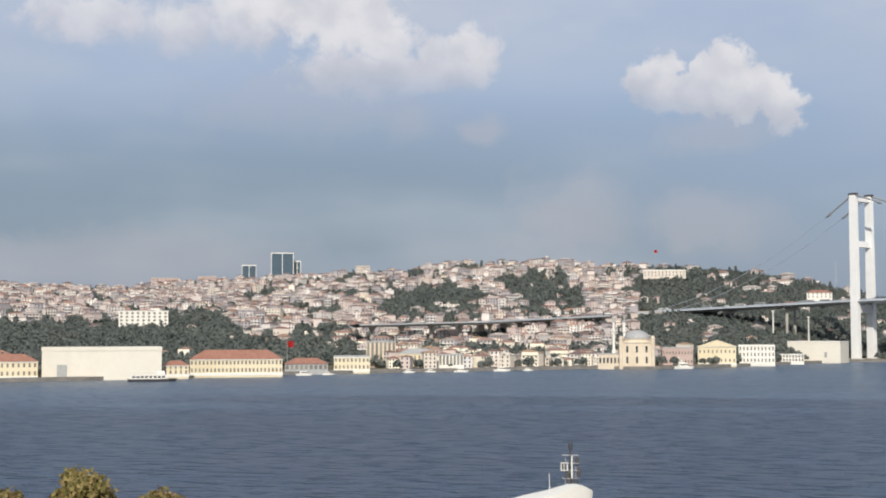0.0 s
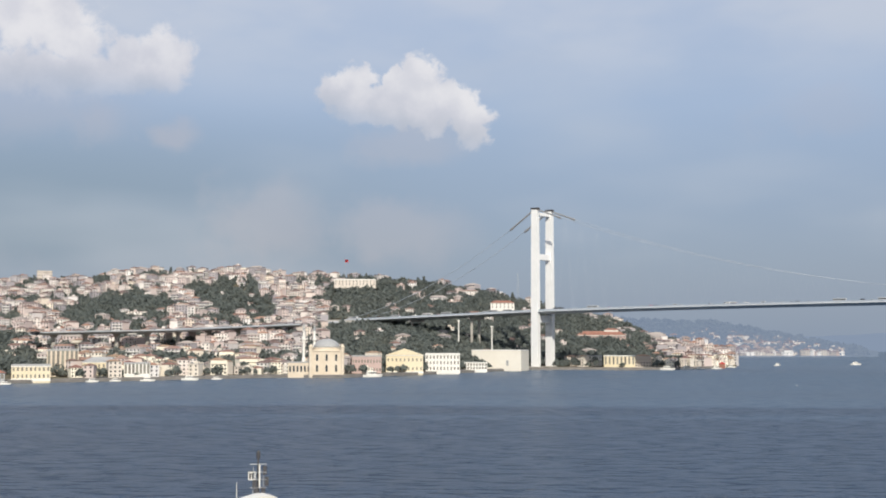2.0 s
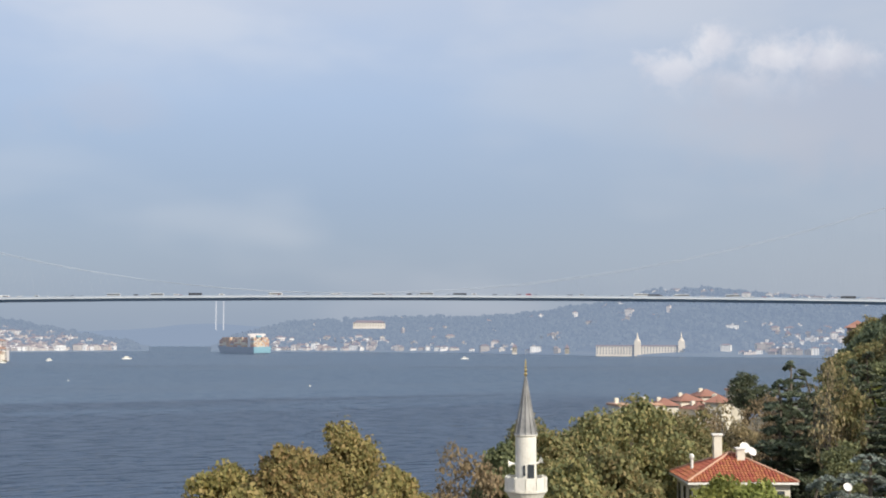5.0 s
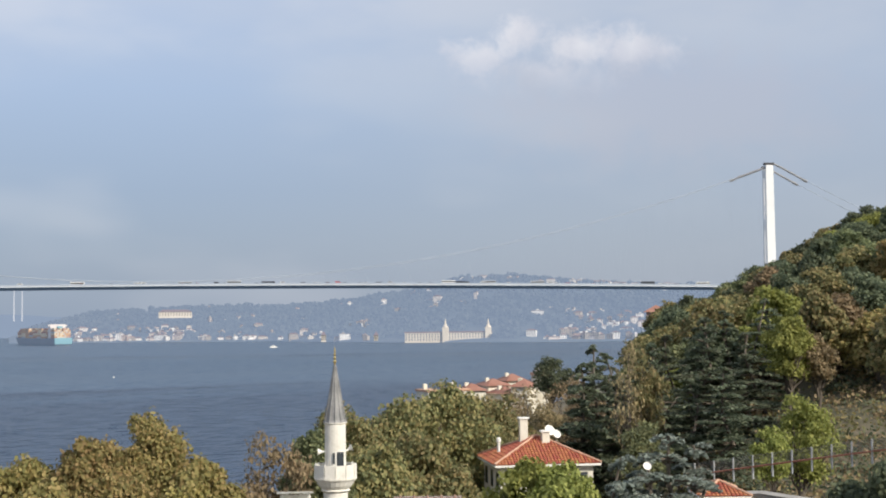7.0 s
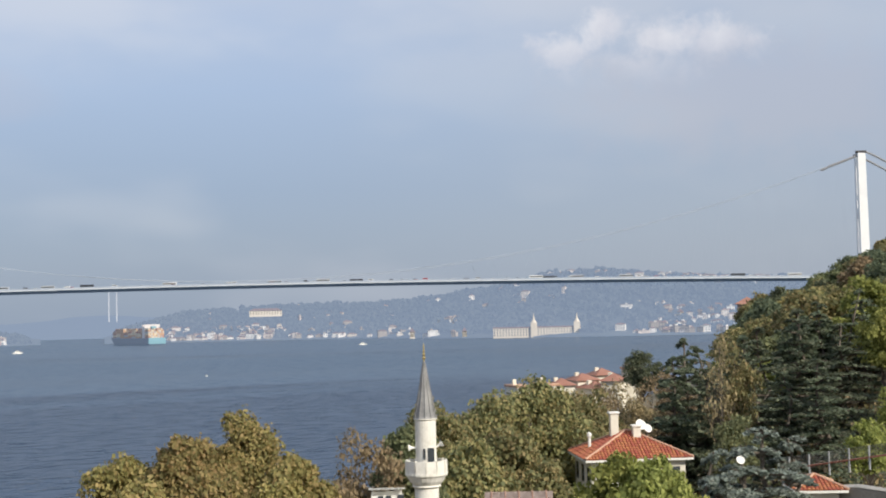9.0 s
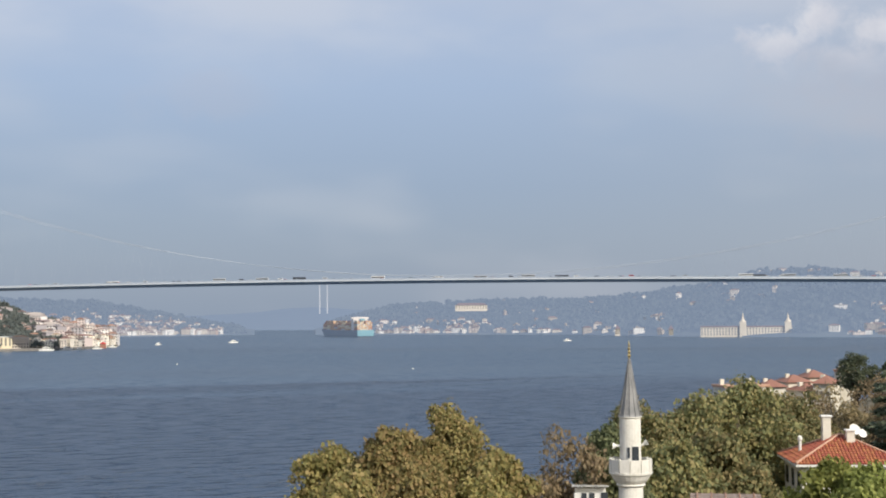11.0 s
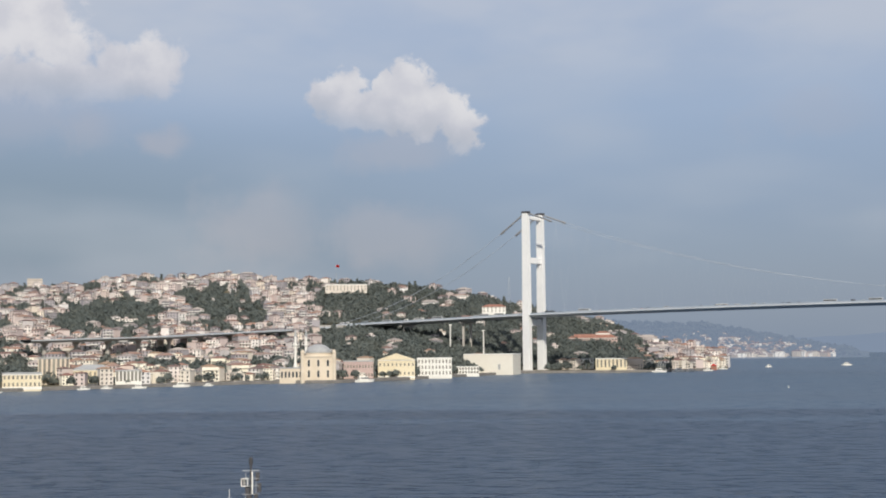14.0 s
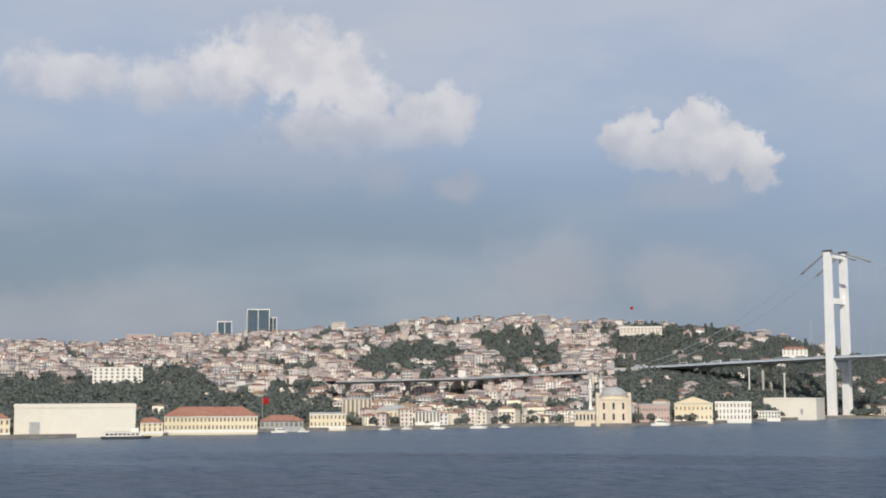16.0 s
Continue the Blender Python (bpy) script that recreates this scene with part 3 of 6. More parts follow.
def house_shape(w, d, h, roof, storeys, r, balconies=False, sides=True):
    """Walls, roof, window panes and balcony slabs of a house, front to -y, as lists of faces of points."""
    x, y = w / 2, d / 2
    c = [(-x, -y), (x, -y), (x, y), (-x, y)]
    walls = [[(*c[i], -6.0), (*c[(i + 1) % 4], -6.0), (*c[(i + 1) % 4], h), (*c[i], h)] for i in range(4)]
    tops = []
    if roof == "hip":
        o, k, rise = 0.5, min(x, y), 0.42 * min(x, y) * (0.8 + 0.4 * r.random())
        e = [(-x - o, -y - o, h), (x + o, -y - o, h), (x + o, y + o, h), (-x - o, y + o, h)]
        if w >= d:
            a, b = (-x + k, 0, h + rise), (x - k + 0.01, 0, h + rise)
            tops = [[e[0], e[1], b, a], [e[1], e[2], b], [e[2], e[3], a, b], [e[3], e[0], a]]
        else:
            a, b = (0, -y + k, h + rise), (0, y - k + 0.01, h + rise)
            tops = [[e[0], e[1], a], [e[1], e[2], b, a], [e[2], e[3], b], [e[3], e[0], a, b]]
        tops.append([e[3], e[2], e[1], e[0]])
    else:
        o, t = 0.25, 0.5
        lo = [(-x - o, -y - o, h), (x + o, -y - o, h), (x + o, y + o, h), (-x - o, y + o, h)]
        hi = [(p[0], p[1], h + t) for p in lo]
        tops = [[lo[i], lo[(i + 1) % 4], hi[(i + 1) % 4], hi[i]] for i in range(4)] + [hi, lo[::-1]]
        bx, by = x * r.uniform(-0.4, 0.4), y * 0.2
        s = 1.6
        q = [(bx - s, by - s), (bx + s, by - s), (bx + s, by + s), (bx - s, by + s)]
        walls += [[(*q[i], h), (*q[(i + 1) % 4], h), (*q[(i + 1) % 4], h + 2.4), (*q[i], h + 2.4)] for i in range(4)] + [[(*p, h + 2.4) for p in q]]
    panes, slabs = [], []
    n = max(2, int(w / 3.0))
    sh = h / storeys
    for s in range(storeys):
        z0 = s * sh + sh * 0.32
        z1 = z0 + sh * 0.50
        for i in range(n):
            cx = -x + (i + 0.5) * w / n
            panes.append([(cx - 0.62, -y - 0.05, z0), (cx + 0.62, -y - 0.05, z0), (cx + 0.62, -y - 0.05, z1), (cx - 0.62, -y - 0.05, z1)])
        if sides:
            for sx in (-1, 1):
                for i in range(max(1, int(d / 4))):
                    cy = -y + (i + 0.5) * d / max(1, int(d / 4))
                    p = [(sx * (x + 0.05), cy - 0.6, z0), (sx * (x + 0.05), cy + 0.6, z0), (sx * (x + 0.05), cy + 0.6, z1), (sx * (x + 0.05), cy - 0.6, z1)]
                    panes.append(p if sx > 0 else p[::-1])
        if balconies and s:
            zb = s * sh
            a, b = [(-x + 0.6, -y), (x - 0.6, -y), (x - 0.6, -y - 1.3), (-x + 0.6, -y - 1.3)], 0.9
            lo, hi = [(*p, zb) for p in a], [(*p, zb + b) for p in a]
            slabs += [[lo[i], hi[i], hi[(i + 1) % 4], lo[(i + 1) % 4]] for i in range(1, 4)] + [lo]
    return walls, tops, panes, slabs


def weld(polys):
    """Faces of points to a vertex list and faces; points of one body are shared."""
    at, verts, faces = {}, [], []
    for f in polys:
        ids = []
        for p in f:
            k = (round(p[0], 3), round(p[1], 3), round(p[2], 3))
            if k not in at:
                at[k] = len(verts)
                verts.append(k)
            ids.append(at[k])
        faces.append(ids)
    return verts, faces


class Crowd:
    """Many small bodies joined into one mesh of several materials."""

    def __init__(self, mats):
        self.v, self.f, self.i, self.mats = [], [], [], mats

    def add(self, polys, m, index):
        if not polys:
            return
        vs, fs = weld(polys)
        k = len(self.v)
        self.v.extend(m @ Vector(p) for p in vs)
        self.f.extend([j + k for j in f] for f in fs)
        self.i.extend([index] * len(fs))

    def done(self, name, label, category):
        ob = new(name, mesh_from(name, self.v, self.f, self.mats, self.i))
        return tagged(ob, label, category, kind="stuff")


WOODS = [(-19.3, -15.2, 0.40, 0.78), (-14.2, -11.0, 0.55, 0.90), (-8.6, -6.0, 0.30, 1.02), (-6.2, 0.4, 0.13, 1.02), (-9.9, -6.0, 0.15, 0.33), (-38.0, -25.6, 0.05, 0.50), (-26.5, -20.2, 0.03, 0.24), (-1.5, 5.2, 0.03, 1.02), (-4.5, -2.5, 0.16, 1.0), (-27.0, -25.0, 0.55, 0.62), (-22.0, -18.5, 0.9, 0.97)]


def wooded(az, u):
    wob = 0.05 * math.sin(az * 5.1 + u * 9)
    if any(a0 <= az + 0.35 * math.sin(u * 17) <= a1 and u0 <= u + wob <= u1 for a0, a1, u0, u1 in WOODS):
        return True
    # gardens and small groves among the houses
    p = polar(az, far_shore(az) + 45 + (ridge_d(az) - far_shore(az)) * u)
    return u > 0.08 and hump((p.x, p.y, 5.0), 0.013) + 0.5 * hump((p.x, p.y, 2.0), 0.04) > (0.26 if az < -22 else 0.19)


# plots along the slope
plots, grid = [], {}
for _ in range(26000):
    az = rng.uniform(-37.5, 8.2) if rng.random() < 0.86 else rng.uniform(4.6, 8.25)
    u = rng.random() ** 0.85 * 1.03
    s, r_d = far_shore(az), ridge_d(az)
    d = s + 12 + (r_d - s) * u
    p = polar(az, d)
    w = rng.uniform(7, 13) if rng.random() < 0.8 else rng.uniform(13, 24)
    thin = wooded(az, u)
    if thin and rng.random() > (0.014 if az > -9 else 0.010):
        continue
    if az > 5.2 and u > 0.85 or (rng.random() < 0.16 and u > 0.14):
        continue
    if (az < -19.0 and u < 0.09) or (-10.6 < az < -7.5 and u < 0.035) or (-6.6 < az < 0.9 and u < 0.16) or (-8.7 < az < -6.9 and 0.5 < u < 0.66) or (0.9 <= az < 4.5 and u < 0.08):
        continue
    if abs(d - via_d(az)) < 24 and -20.7 < az < -7.5:
        continue
    gx, gy = int(p.x // 26), int(p.y // 26)
    near = [q for i in (-1, 0, 1) for j in (-1, 0, 1) for q in grid.get((gx + i, gy + j), ())]
    if any((q[0] - p.x) ** 2 + (q[1] - p.y) ** 2 < (0.47 * (w + q[2])) ** 2 for q in near):
        continue
    grid.setdefault((gx, gy), []).append((p.x, p.y, w))
    plots.append((az, d, u, w))
plots.sort(key=lambda q: q[2])

# the nearest houses are things of their own, from a dozen patterns
patterns = []
for i in range(14):
    w, st = (9, 10.5, 12, 14, 9.5, 16, 11, 13, 8.5, 18, 10, 12.5, 15, 11.5)[i], (2, 3, 3, 4, 2, 4, 3, 2, 3, 4, 4, 3, 3, 2)[i]
    patterns.append((w, st, *house_shape(w, 10.0, st * 3.1, "hip" if i % 4 else "flat", st, rng, i % 3 == 0, False)))
pattern_mesh = {}
for i, (w, st, walls, tops, panes, slabs) in enumerate(patterns):
    pattern_mesh[i] = (mesh_from("house_wall", *weld(walls + slabs), M["wall_house"]), mesh_from("house_roof", *weld(tops), M["roof_house"] if i % 4 else M["concrete"]))
pane_mesh = mesh_from("pane", [(-0.62, 0, 0), (0.62, 0, 0), (0.62, 0, 1.55), (-0.62, 0, 1.55), (-0.62, 0.12, 0), (0.62, 0.12, 0), (0.62, 0.12, 1.55), (-0.62, 0.12, 1.55)],
                      [(0, 1, 2, 3), (1, 5, 6, 2), (4, 0, 3, 7), (3, 2, 6, 7)], M["window_dark"])


def house(i, m):
    w, st, walls, tops, panes, slabs = patterns[i]
    ob = thing("house", m, "cream flat-roofed apartment house above the far quay" if i % 4 == 0 else ("pale rendered house with a brown tiled hip roof" if st < 4 else "tall pale apartment house with a tiled roof"), "house", "houses of the far shore")
    part("wall", pattern_mesh[i][0], None, ob)
    part("roof", pattern_mesh[i][1], None, ob)
    for f in panes[:12]:
        q = part("window", pane_mesh, None, ob)
        q.location = ((f[0][0] + f[1][0]) / 2, f[0][1] - 0.02, f[0][2])
    return ob


town = Crowd([M["wall_town"], M["roof_town"], M["window_dark"], M["white"]])
made = 0
for az, d, u, w in plots:
    z = far_ground(az, d)
    turn = rng.gauss(0, 34)
    if made < 230 and u < 0.30 and rng.random() < 0.8:
        i = min(range(14), key=lambda k: abs(patterns[k][0] - w) + rng.random() * 4)
        house(i, facing(az, d, z, turn) @ Matrix.Scale(rng.uniform(0.72, 1.0), 4))
        made += 1
        continue
    st = rng.choice((2, 3, 3, 4, 4, 5)) if u > 0.25 else rng.choice((2, 3, 3, 4))
    if wooded(az, u):
        st = min(st, 3)
    g = house_shape(w, rng.uniform(8, 13), st * 3.0, "hip" if rng.random() < 0.74 else "flat", st, rng, rng.random() < 0.4, False)
    m = facing(az, d, z, turn)
    for k in range(4):
        town.add(g[k], m, k)
town.done("hillside_houses", "crowded pale apartment houses with brown roofs on the slope", "houses")


# ---- woods of the far shore ----
def leaf_cloud(points, size, r, out=None, loose=0.75):
    """Leaf tufts as tilted squares round the given points; out gives the way they face, more or less loosely."""
    n = len(points)
    g = np.random.default_rng(r)
    nrm = g.normal(size=(n, 3))
    if out is not None:
        nrm = nrm * loose + out
    nrm /= np.linalg.norm(nrm, axis=1)[:, None]
    a = np.cross(nrm, g.normal(size=(n, 3)))
    a /= np.linalg.norm(a, axis=1)[:, None]
    b = np.cross(nrm, a)
    s = (size * g.uniform(0.6, 1.3, n))[:, None] * 0.5
    k = g.uniform(0.6, 1.0, n)[:, None]
    v = np.stack([points + (a + b * k) * s, points + (-a + b * k) * s, points + (-a - b * k) * s, points + (a - b * k) * s], 1).reshape(-1, 3)
    return v, np.arange(4 * n).reshape(-1, 4)


def lobed(n, lobes, r, squash=1.0):
    """n points over a crown of lobes (centre, radius), and the way out from each lobe."""
    g = np.random.default_rng(r)
    c = np.array([l[0] for l in lobes])
    rad = np.array([l[1] for l in lobes])
    w = rad ** 2 / (rad ** 2).sum()
    i = g.choice(len(lobes), n, p=w)
    d = g.normal(size=(n, 3))
    d[:, 2] = np.where(d[:, 2] < -0.4, -d[:, 2], d[:, 2])
    d /= np.linalg.norm(d, axis=1)[:, None]
    d[:, 2] *= squash
    return c[i] + d * (rad[i] * g.normal(0.9, 0.2, n).clip(0.3, 1.45))[:, None], d


def far_wood(spots, name, label, tufts=56, size=1.9, mat="wood_hazed"):
    pts, outs = [], []
    g = np.random.default_rng(len(spots))
    for p, r, h in spots:
        d = g.normal(size=(tufts, 3))
        d /= np.linalg.norm(d, axis=1)[:, None]
        d[:, 2] = np.abs(d[:, 2]) - 0.25
        q = d * np.array([r, r, h * 0.55]) * g.uniform(0.65, 1.05, (tufts, 1))
        q[:, 2] += h * 0.5
        pts.append(q + np.array(p))
        outs.append(d)
    v, f = leaf_cloud(np.concatenate(pts), size, 5, np.concatenate(outs), 0.45)
    return tagged(new(name, mesh_from(name, v, f, M[mat])), label, "trees", kind="stuff")


spots = []
for _ in range(20000):
    az = rng.uniform(-38.5, 6.2)
    u = rng.random() * 1.05
    s, r_d = far_shore(az), ridge_d(az)
    d = s + 45 + (r_d - s - 45) * u
    if not wooded(az, u) and rng.random() > 0.62:
        continue
    if abs(d - via_d(az)) < 20 and -20.7 < az < -7.5:
        continue
    if -9.0 < az < -6.6 and 1515 < d < 1575:
        continue
    p = polar(az, d, far_ground(az, d) - 0.5)
    gx, gy = int(p.x // 26), int(p.y // 26)
    if any((q[0] - p.x) ** 2 + (q[1] - p.y) ** 2 < (0.5 * q[2] + 2.0) ** 2 for i in (-1, 0, 1) for j in (-1, 0, 1) for q in grid.get((gx + i, gy + j), ())):
        continue
    if rng.random() < 0.12:
        spots.append((p, 2.0, rng.uniform(11, 17)))
    else:
        spots.append((p, rng.uniform(3.5, 6.5), rng.uniform(7, 13)))
for _ in range(150):
    az = rng.choice((rng.uniform(-19.5, -10.6), rng.uniform(-7.6, -1.8), rng.uniform(0.9, 7.8), rng.uniform(-37, -19.5)))
    d = far_shore(az) + (rng.uniform(9, 20) if az > -19 else rng.uniform(42, 60))
    p = polar(az, d, 2.0)
    gx, gy = int(p.x // 26), int(p.y // 26)
    if any((q[0] - p.x) ** 2 + (q[1] - p.y) ** 2 < (0.5 * q[2] + 1.5) ** 2 for i in (-1, 0, 1) for j in (-1, 0, 1) for q in grid.get((gx + i, gy + j), ())):
        continue
    spots.append((p, rng.uniform(2.2, 4.0), rng.uniform(5, 9)))
far_wood(spots, "far_woods", "woods and garden trees on the far slope, their green greyed for haze")

# ---- hazy houses and woods up the strait, haze emitted by their materials ----
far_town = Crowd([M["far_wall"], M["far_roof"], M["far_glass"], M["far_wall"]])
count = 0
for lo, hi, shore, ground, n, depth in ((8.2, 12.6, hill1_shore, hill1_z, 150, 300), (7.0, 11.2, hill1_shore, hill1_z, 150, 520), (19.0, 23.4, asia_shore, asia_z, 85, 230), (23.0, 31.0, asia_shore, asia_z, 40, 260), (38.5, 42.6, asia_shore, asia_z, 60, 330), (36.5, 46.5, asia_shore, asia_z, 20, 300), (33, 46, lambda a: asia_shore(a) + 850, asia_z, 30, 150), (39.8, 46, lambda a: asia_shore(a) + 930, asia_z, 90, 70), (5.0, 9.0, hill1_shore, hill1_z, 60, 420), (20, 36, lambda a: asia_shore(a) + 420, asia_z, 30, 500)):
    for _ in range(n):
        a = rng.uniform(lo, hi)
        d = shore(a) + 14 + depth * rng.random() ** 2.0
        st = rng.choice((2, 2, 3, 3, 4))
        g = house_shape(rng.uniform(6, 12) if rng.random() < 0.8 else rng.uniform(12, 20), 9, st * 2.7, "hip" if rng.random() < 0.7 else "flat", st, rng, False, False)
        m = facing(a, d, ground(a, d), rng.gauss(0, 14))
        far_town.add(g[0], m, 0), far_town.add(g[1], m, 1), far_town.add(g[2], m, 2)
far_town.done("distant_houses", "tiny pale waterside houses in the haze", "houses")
spots = []
for lo, hi, shore, ground, n, depth in ((0, 13.5, hill1_shore, hill1_z, 1300, 850), (17.0, 48, asia_shore, asia_z, 3200, 1050)):
    for _ in range(n):
        a = rng.uniform(lo, hi)
        d = shore(a) + 30 + depth * rng.random()
        spots.append((polar(a, d, ground(a, d) - 1), rng.uniform(5, 10), rng.uniform(8, 15)))
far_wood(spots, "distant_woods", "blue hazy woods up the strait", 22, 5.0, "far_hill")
# ---- landmarks of the far shore ----
def block(name, az0, az1, d, z0, z1, depth, mat, label, category, roof=None, roof_z=None, rows=0, cols=0, pane=(1.2, 2.2), trim=None, turn=0.0, roof_mat=None, group=""):
    """A long building whose front spans two headings, with its roof, rows of windows, plinth and cornice as parts."""
    a = (az0 + az1) / 2
    w = 2 * d * math.tan(radians((az1 - az0) / 2)) / max(0.5, math.cos(radians(turn)))
    ob = thing(name, facing(a, d + depth / 2, z0, turn), label, category, group)
    h, x, y = z1 - z0, w / 2, depth / 2
    part("wall", box(bmesh.new(), -x, x, -y, y, -3, h), mat, ob)
    rh = (roof_z - z1) if roof_z else 0.8
    bm = bmesh.new()
    o = 0.7
    if roof == "hip":
        k = min(x, y) * 0.95
        e = [bm.verts.new(p) for p in ((-x - o, -y - o, h + 0.01), (x + o, -y - o, h + 0.01), (x + o, y + o, h + 0.01), (-x - o, y + o, h + 0.01))]
        g = [bm.verts.new((-x + k, 0, h + rh)), bm.verts.new((x - k, 0, h + rh))]
        for f in ((e[0], e[1], g[1], g[0]), (e[1], e[2], g[1]), (e[2], e[3], g[0], g[1]), (e[3], e[0], g[0]), (e[3], e[2], e[1], e[0])):
            bm.faces.new(f)
    elif roof == "gable":
        v = [bm.verts.new(p) for p in ((-x - o, -y - o, h), (x + o, -y - o, h), (0, -y - o, h + rh), (-x - o, y + o, h), (x + o, y + o, h), (0, y + o, h + rh))]
        for f in ((v[0], v[1], v[2]), (v[5], v[4], v[3]), (v[0], v[2], v[5], v[3]), (v[2], v[1], v[4], v[5]), (v[1], v[0], v[3], v[4])):
            bm.faces.new(f)
    else:
        box(bm, -x - 0.3, x + 0.3, -y - 0.3, y + 0.3, h, h + rh, 0.1)
    part("roof", bm, roof_mat or M["red_tile"], ob)
    if rows:
        pw, ph = pane
        me = mesh_from("pane", [(-pw / 2, 0, 0), (pw / 2, 0, 0), (pw / 2, 0, ph), (-pw / 2, 0, ph), (-pw / 2, 0.1, 0), (pw / 2, 0.1, 0), (pw / 2, 0.1, ph), (-pw / 2, 0.1, ph), (0, 0.0, ph + pw * 0.3)], [(0, 1, 2, 8, 3), (1, 5, 6, 2), (4, 0, 3, 7)], M["pane_far"])
        for r in range(rows):
            for c in range(cols):
                q = part("window", me, None, ob)
                q.location = (-x + (c + 0.5) * w / cols, -y - 0.06, (r + 0.28) * h / rows)
    if trim:
        part("cornice", box(bmesh.new(), -x - 0.4, x + 0.4, -y - 0.4, y + 0.4, h - 0.7, h - 0.05, 0.1), trim, ob, "pale moulded cornice")
        part("plinth", box(bmesh.new(), -x - 0.25, x + 0.25, -y - 0.25, y + 0.25, -1, 0.9, 0.05), trim, ob, "stone plinth")
    return ob, w, h


block("barracks", -38.0, -33.35, 868, 2.2, 12.0, 16, M["cream"], "yellow waterside building with a red tiled roof", "building", "hip", 16.6, 2, 22, trim=M["white"])
# boat hall under a pale membrane
hall, w, h = block("boat_hall", -33.2, -28.45, 872, 2.2, 18.2, 30, M["hall_white"], "big blank off-white hall with a low rounded roof on the quay", "hall", "flat", 20.6, roof_mat=M["hall_white"])
part("entrance", box(bmesh.new(), -w / 2 + 9, -w / 2 + 15, -15.4, -14.8, 0, 7.5), M["lead"], hall, "grey sliding door")
block("annexe", -28.4, -27.35, 884, 2.2, 8.6, 10, M["cream"], "small yellow annexe with a red roof", "building", "hip", 11.6, 2, 5, trim=M["white"])
block("waterside_palace", -27.3, -23.5, 905, 2.2, 12.0, 20, M["cream"], "long yellow palace with a red hip roof and many windows", "palace", "hip", 18.0, 2, 24, trim=M["white"])
block("boathouse", -23.4, -21.6, 955, 2.2, 7.5, 16, M["lead"], "low dark boathouse with a red roof", "boathouse", "hip", 11.5, 1, 9, (2.0, 2.6))
block("pavilion", -21.35, -19.85, 975, 2.2, 11.8, 16, M["cream"], "cream two-storey pavilion with arched windows by the water", "pavilion", "flat", 12.8, 2, 9, trim=M["white"], roof_mat=M["lead"])
block("columned_building", -20.0, -18.75, 1040, 2.2, 21.5, 16, M["mosque_stone"], "brown stone building with tall window bays", "building", "flat", 22.6, 1, 7, (1.8, 15.0), roof_mat=M["lead"])
block("quay_restaurant", -18.6, -17.1, 1030, 2.2, 13.5, 14, M["cream"], "pale waterside restaurant with a grey roof", "restaurant", "hip", 17.0, 2, 8, roof_mat=M["lead"], trim=M["white"])
block("columned_cafe", -16.95, -15.9, 1022, 2.2, 12.0, 14, M["white"], "white columned house with tall dark windows by the quay", "building", "flat", 13.0, 1, 7, (1.7, 7.0), roof_mat=M["lead"])
block("brick_row", -7.6, -6.35, 1120, 2.2, 16.0, 14, M["pink_block"], "brownish brick row of houses beside the mosque", "building", "flat", 17.0, 2, 10, roof_mat=M["lead"])
block("gabled_mansion", -6.15, -4.6, 1160, 2.2, 17.0, 18, M["cream"], "cream waterside mansion with a broad pediment", "mansion", "gable", 22.5, 2, 9, roof_mat=M["cream"], trim=M["white"])
block("white_mansion", -4.5, -3.05, 1190, 2.2, 17.0, 16, M["white"], "white three-storey waterside mansion", "mansion", "flat", 18.2, 3, 10, (1.2, 2.6), roof_mat=M["white"], trim=M["white"])
block("terrace_cafe", -3.0, -1.9, 1255, 2.2, 8.5, 12, M["white"], "low white terrace with open sides", "cafe", "flat", 9.3, 2, 9, (1.6, 1.9), roof_mat=M["white"])
box_hall, w, h = block("sports_hall", -2.38, -0.3, 1318, 2.2, 19.6, 34, M["hall_white"], "plain off-white box hall beside the bridge tower", "hall", "flat", 20.4, roof_mat=M["white"], turn=-14)
for x in (-14, 10):
    part("door", box(bmesh.new(), x, x + 2.2, -17.3, -16.9, 3, 8.0), M["lead"], box_hall, "grey tall door")
block("school", 2.98, 4.28, 1395, 2.2, 13.4, 14, M["cream"], "cream waterside building with tall pilastered bays", "building", "flat", 14.3, 1, 8, (1.7, 7.5), roof_mat=M["white"])
mansion, w, h = block("hillside_mansion", 1.85, 3.9, 1600, 27.5, 36.0, 16, M["pink_block"], "pink and white mansion with a red roof on the slope", "mansion", "hip", 40.6, 2, 16, (1.4, 2.4), trim=M["white"])
part("terrace_wall", box(bmesh.new(), -w / 2 - 2, w / 2 + 2, -9.5, 9, -12, -1.0), M["earth"], mansion, "weathered terrace wall below the mansion")
block("waterside_terrace", 1.9, 2.9, 1432, 6.0, 13.0, 12, M["white"], "white terrace house below the mansion", "house", "flat", 13.8, 2, 7, (1.6, 1.8), roof_mat=M["lead"])
block("quay_awning", 7.72, 7.95, 1472, 2.2, 5.0, 6, M["red_tile"], "red awning over a waterside terrace", "awning", "hip", 6.8, roof_mat=M["red_flag"])
block("turret_house", 3.0, 3.6, 1607, 34.5, 42.0, 10, M["white"], "white upper wing with a red roof", "house", "hip", 44.0, 1, 4)
block("villa", -1.75, -0.75, 1640, 68.0, 75.0, 12, M["white"], "white hillside villa among trees", "villa", "hip", 78.0, 2, 6)
block("crest_building", -8.35, -6.6, 1800, 102.0, 109.5, 16, M["wall_house"], "long pale building on the crest with a flat roof", "building", "flat", 111.0, 2, 12, roof_mat=M["white"])
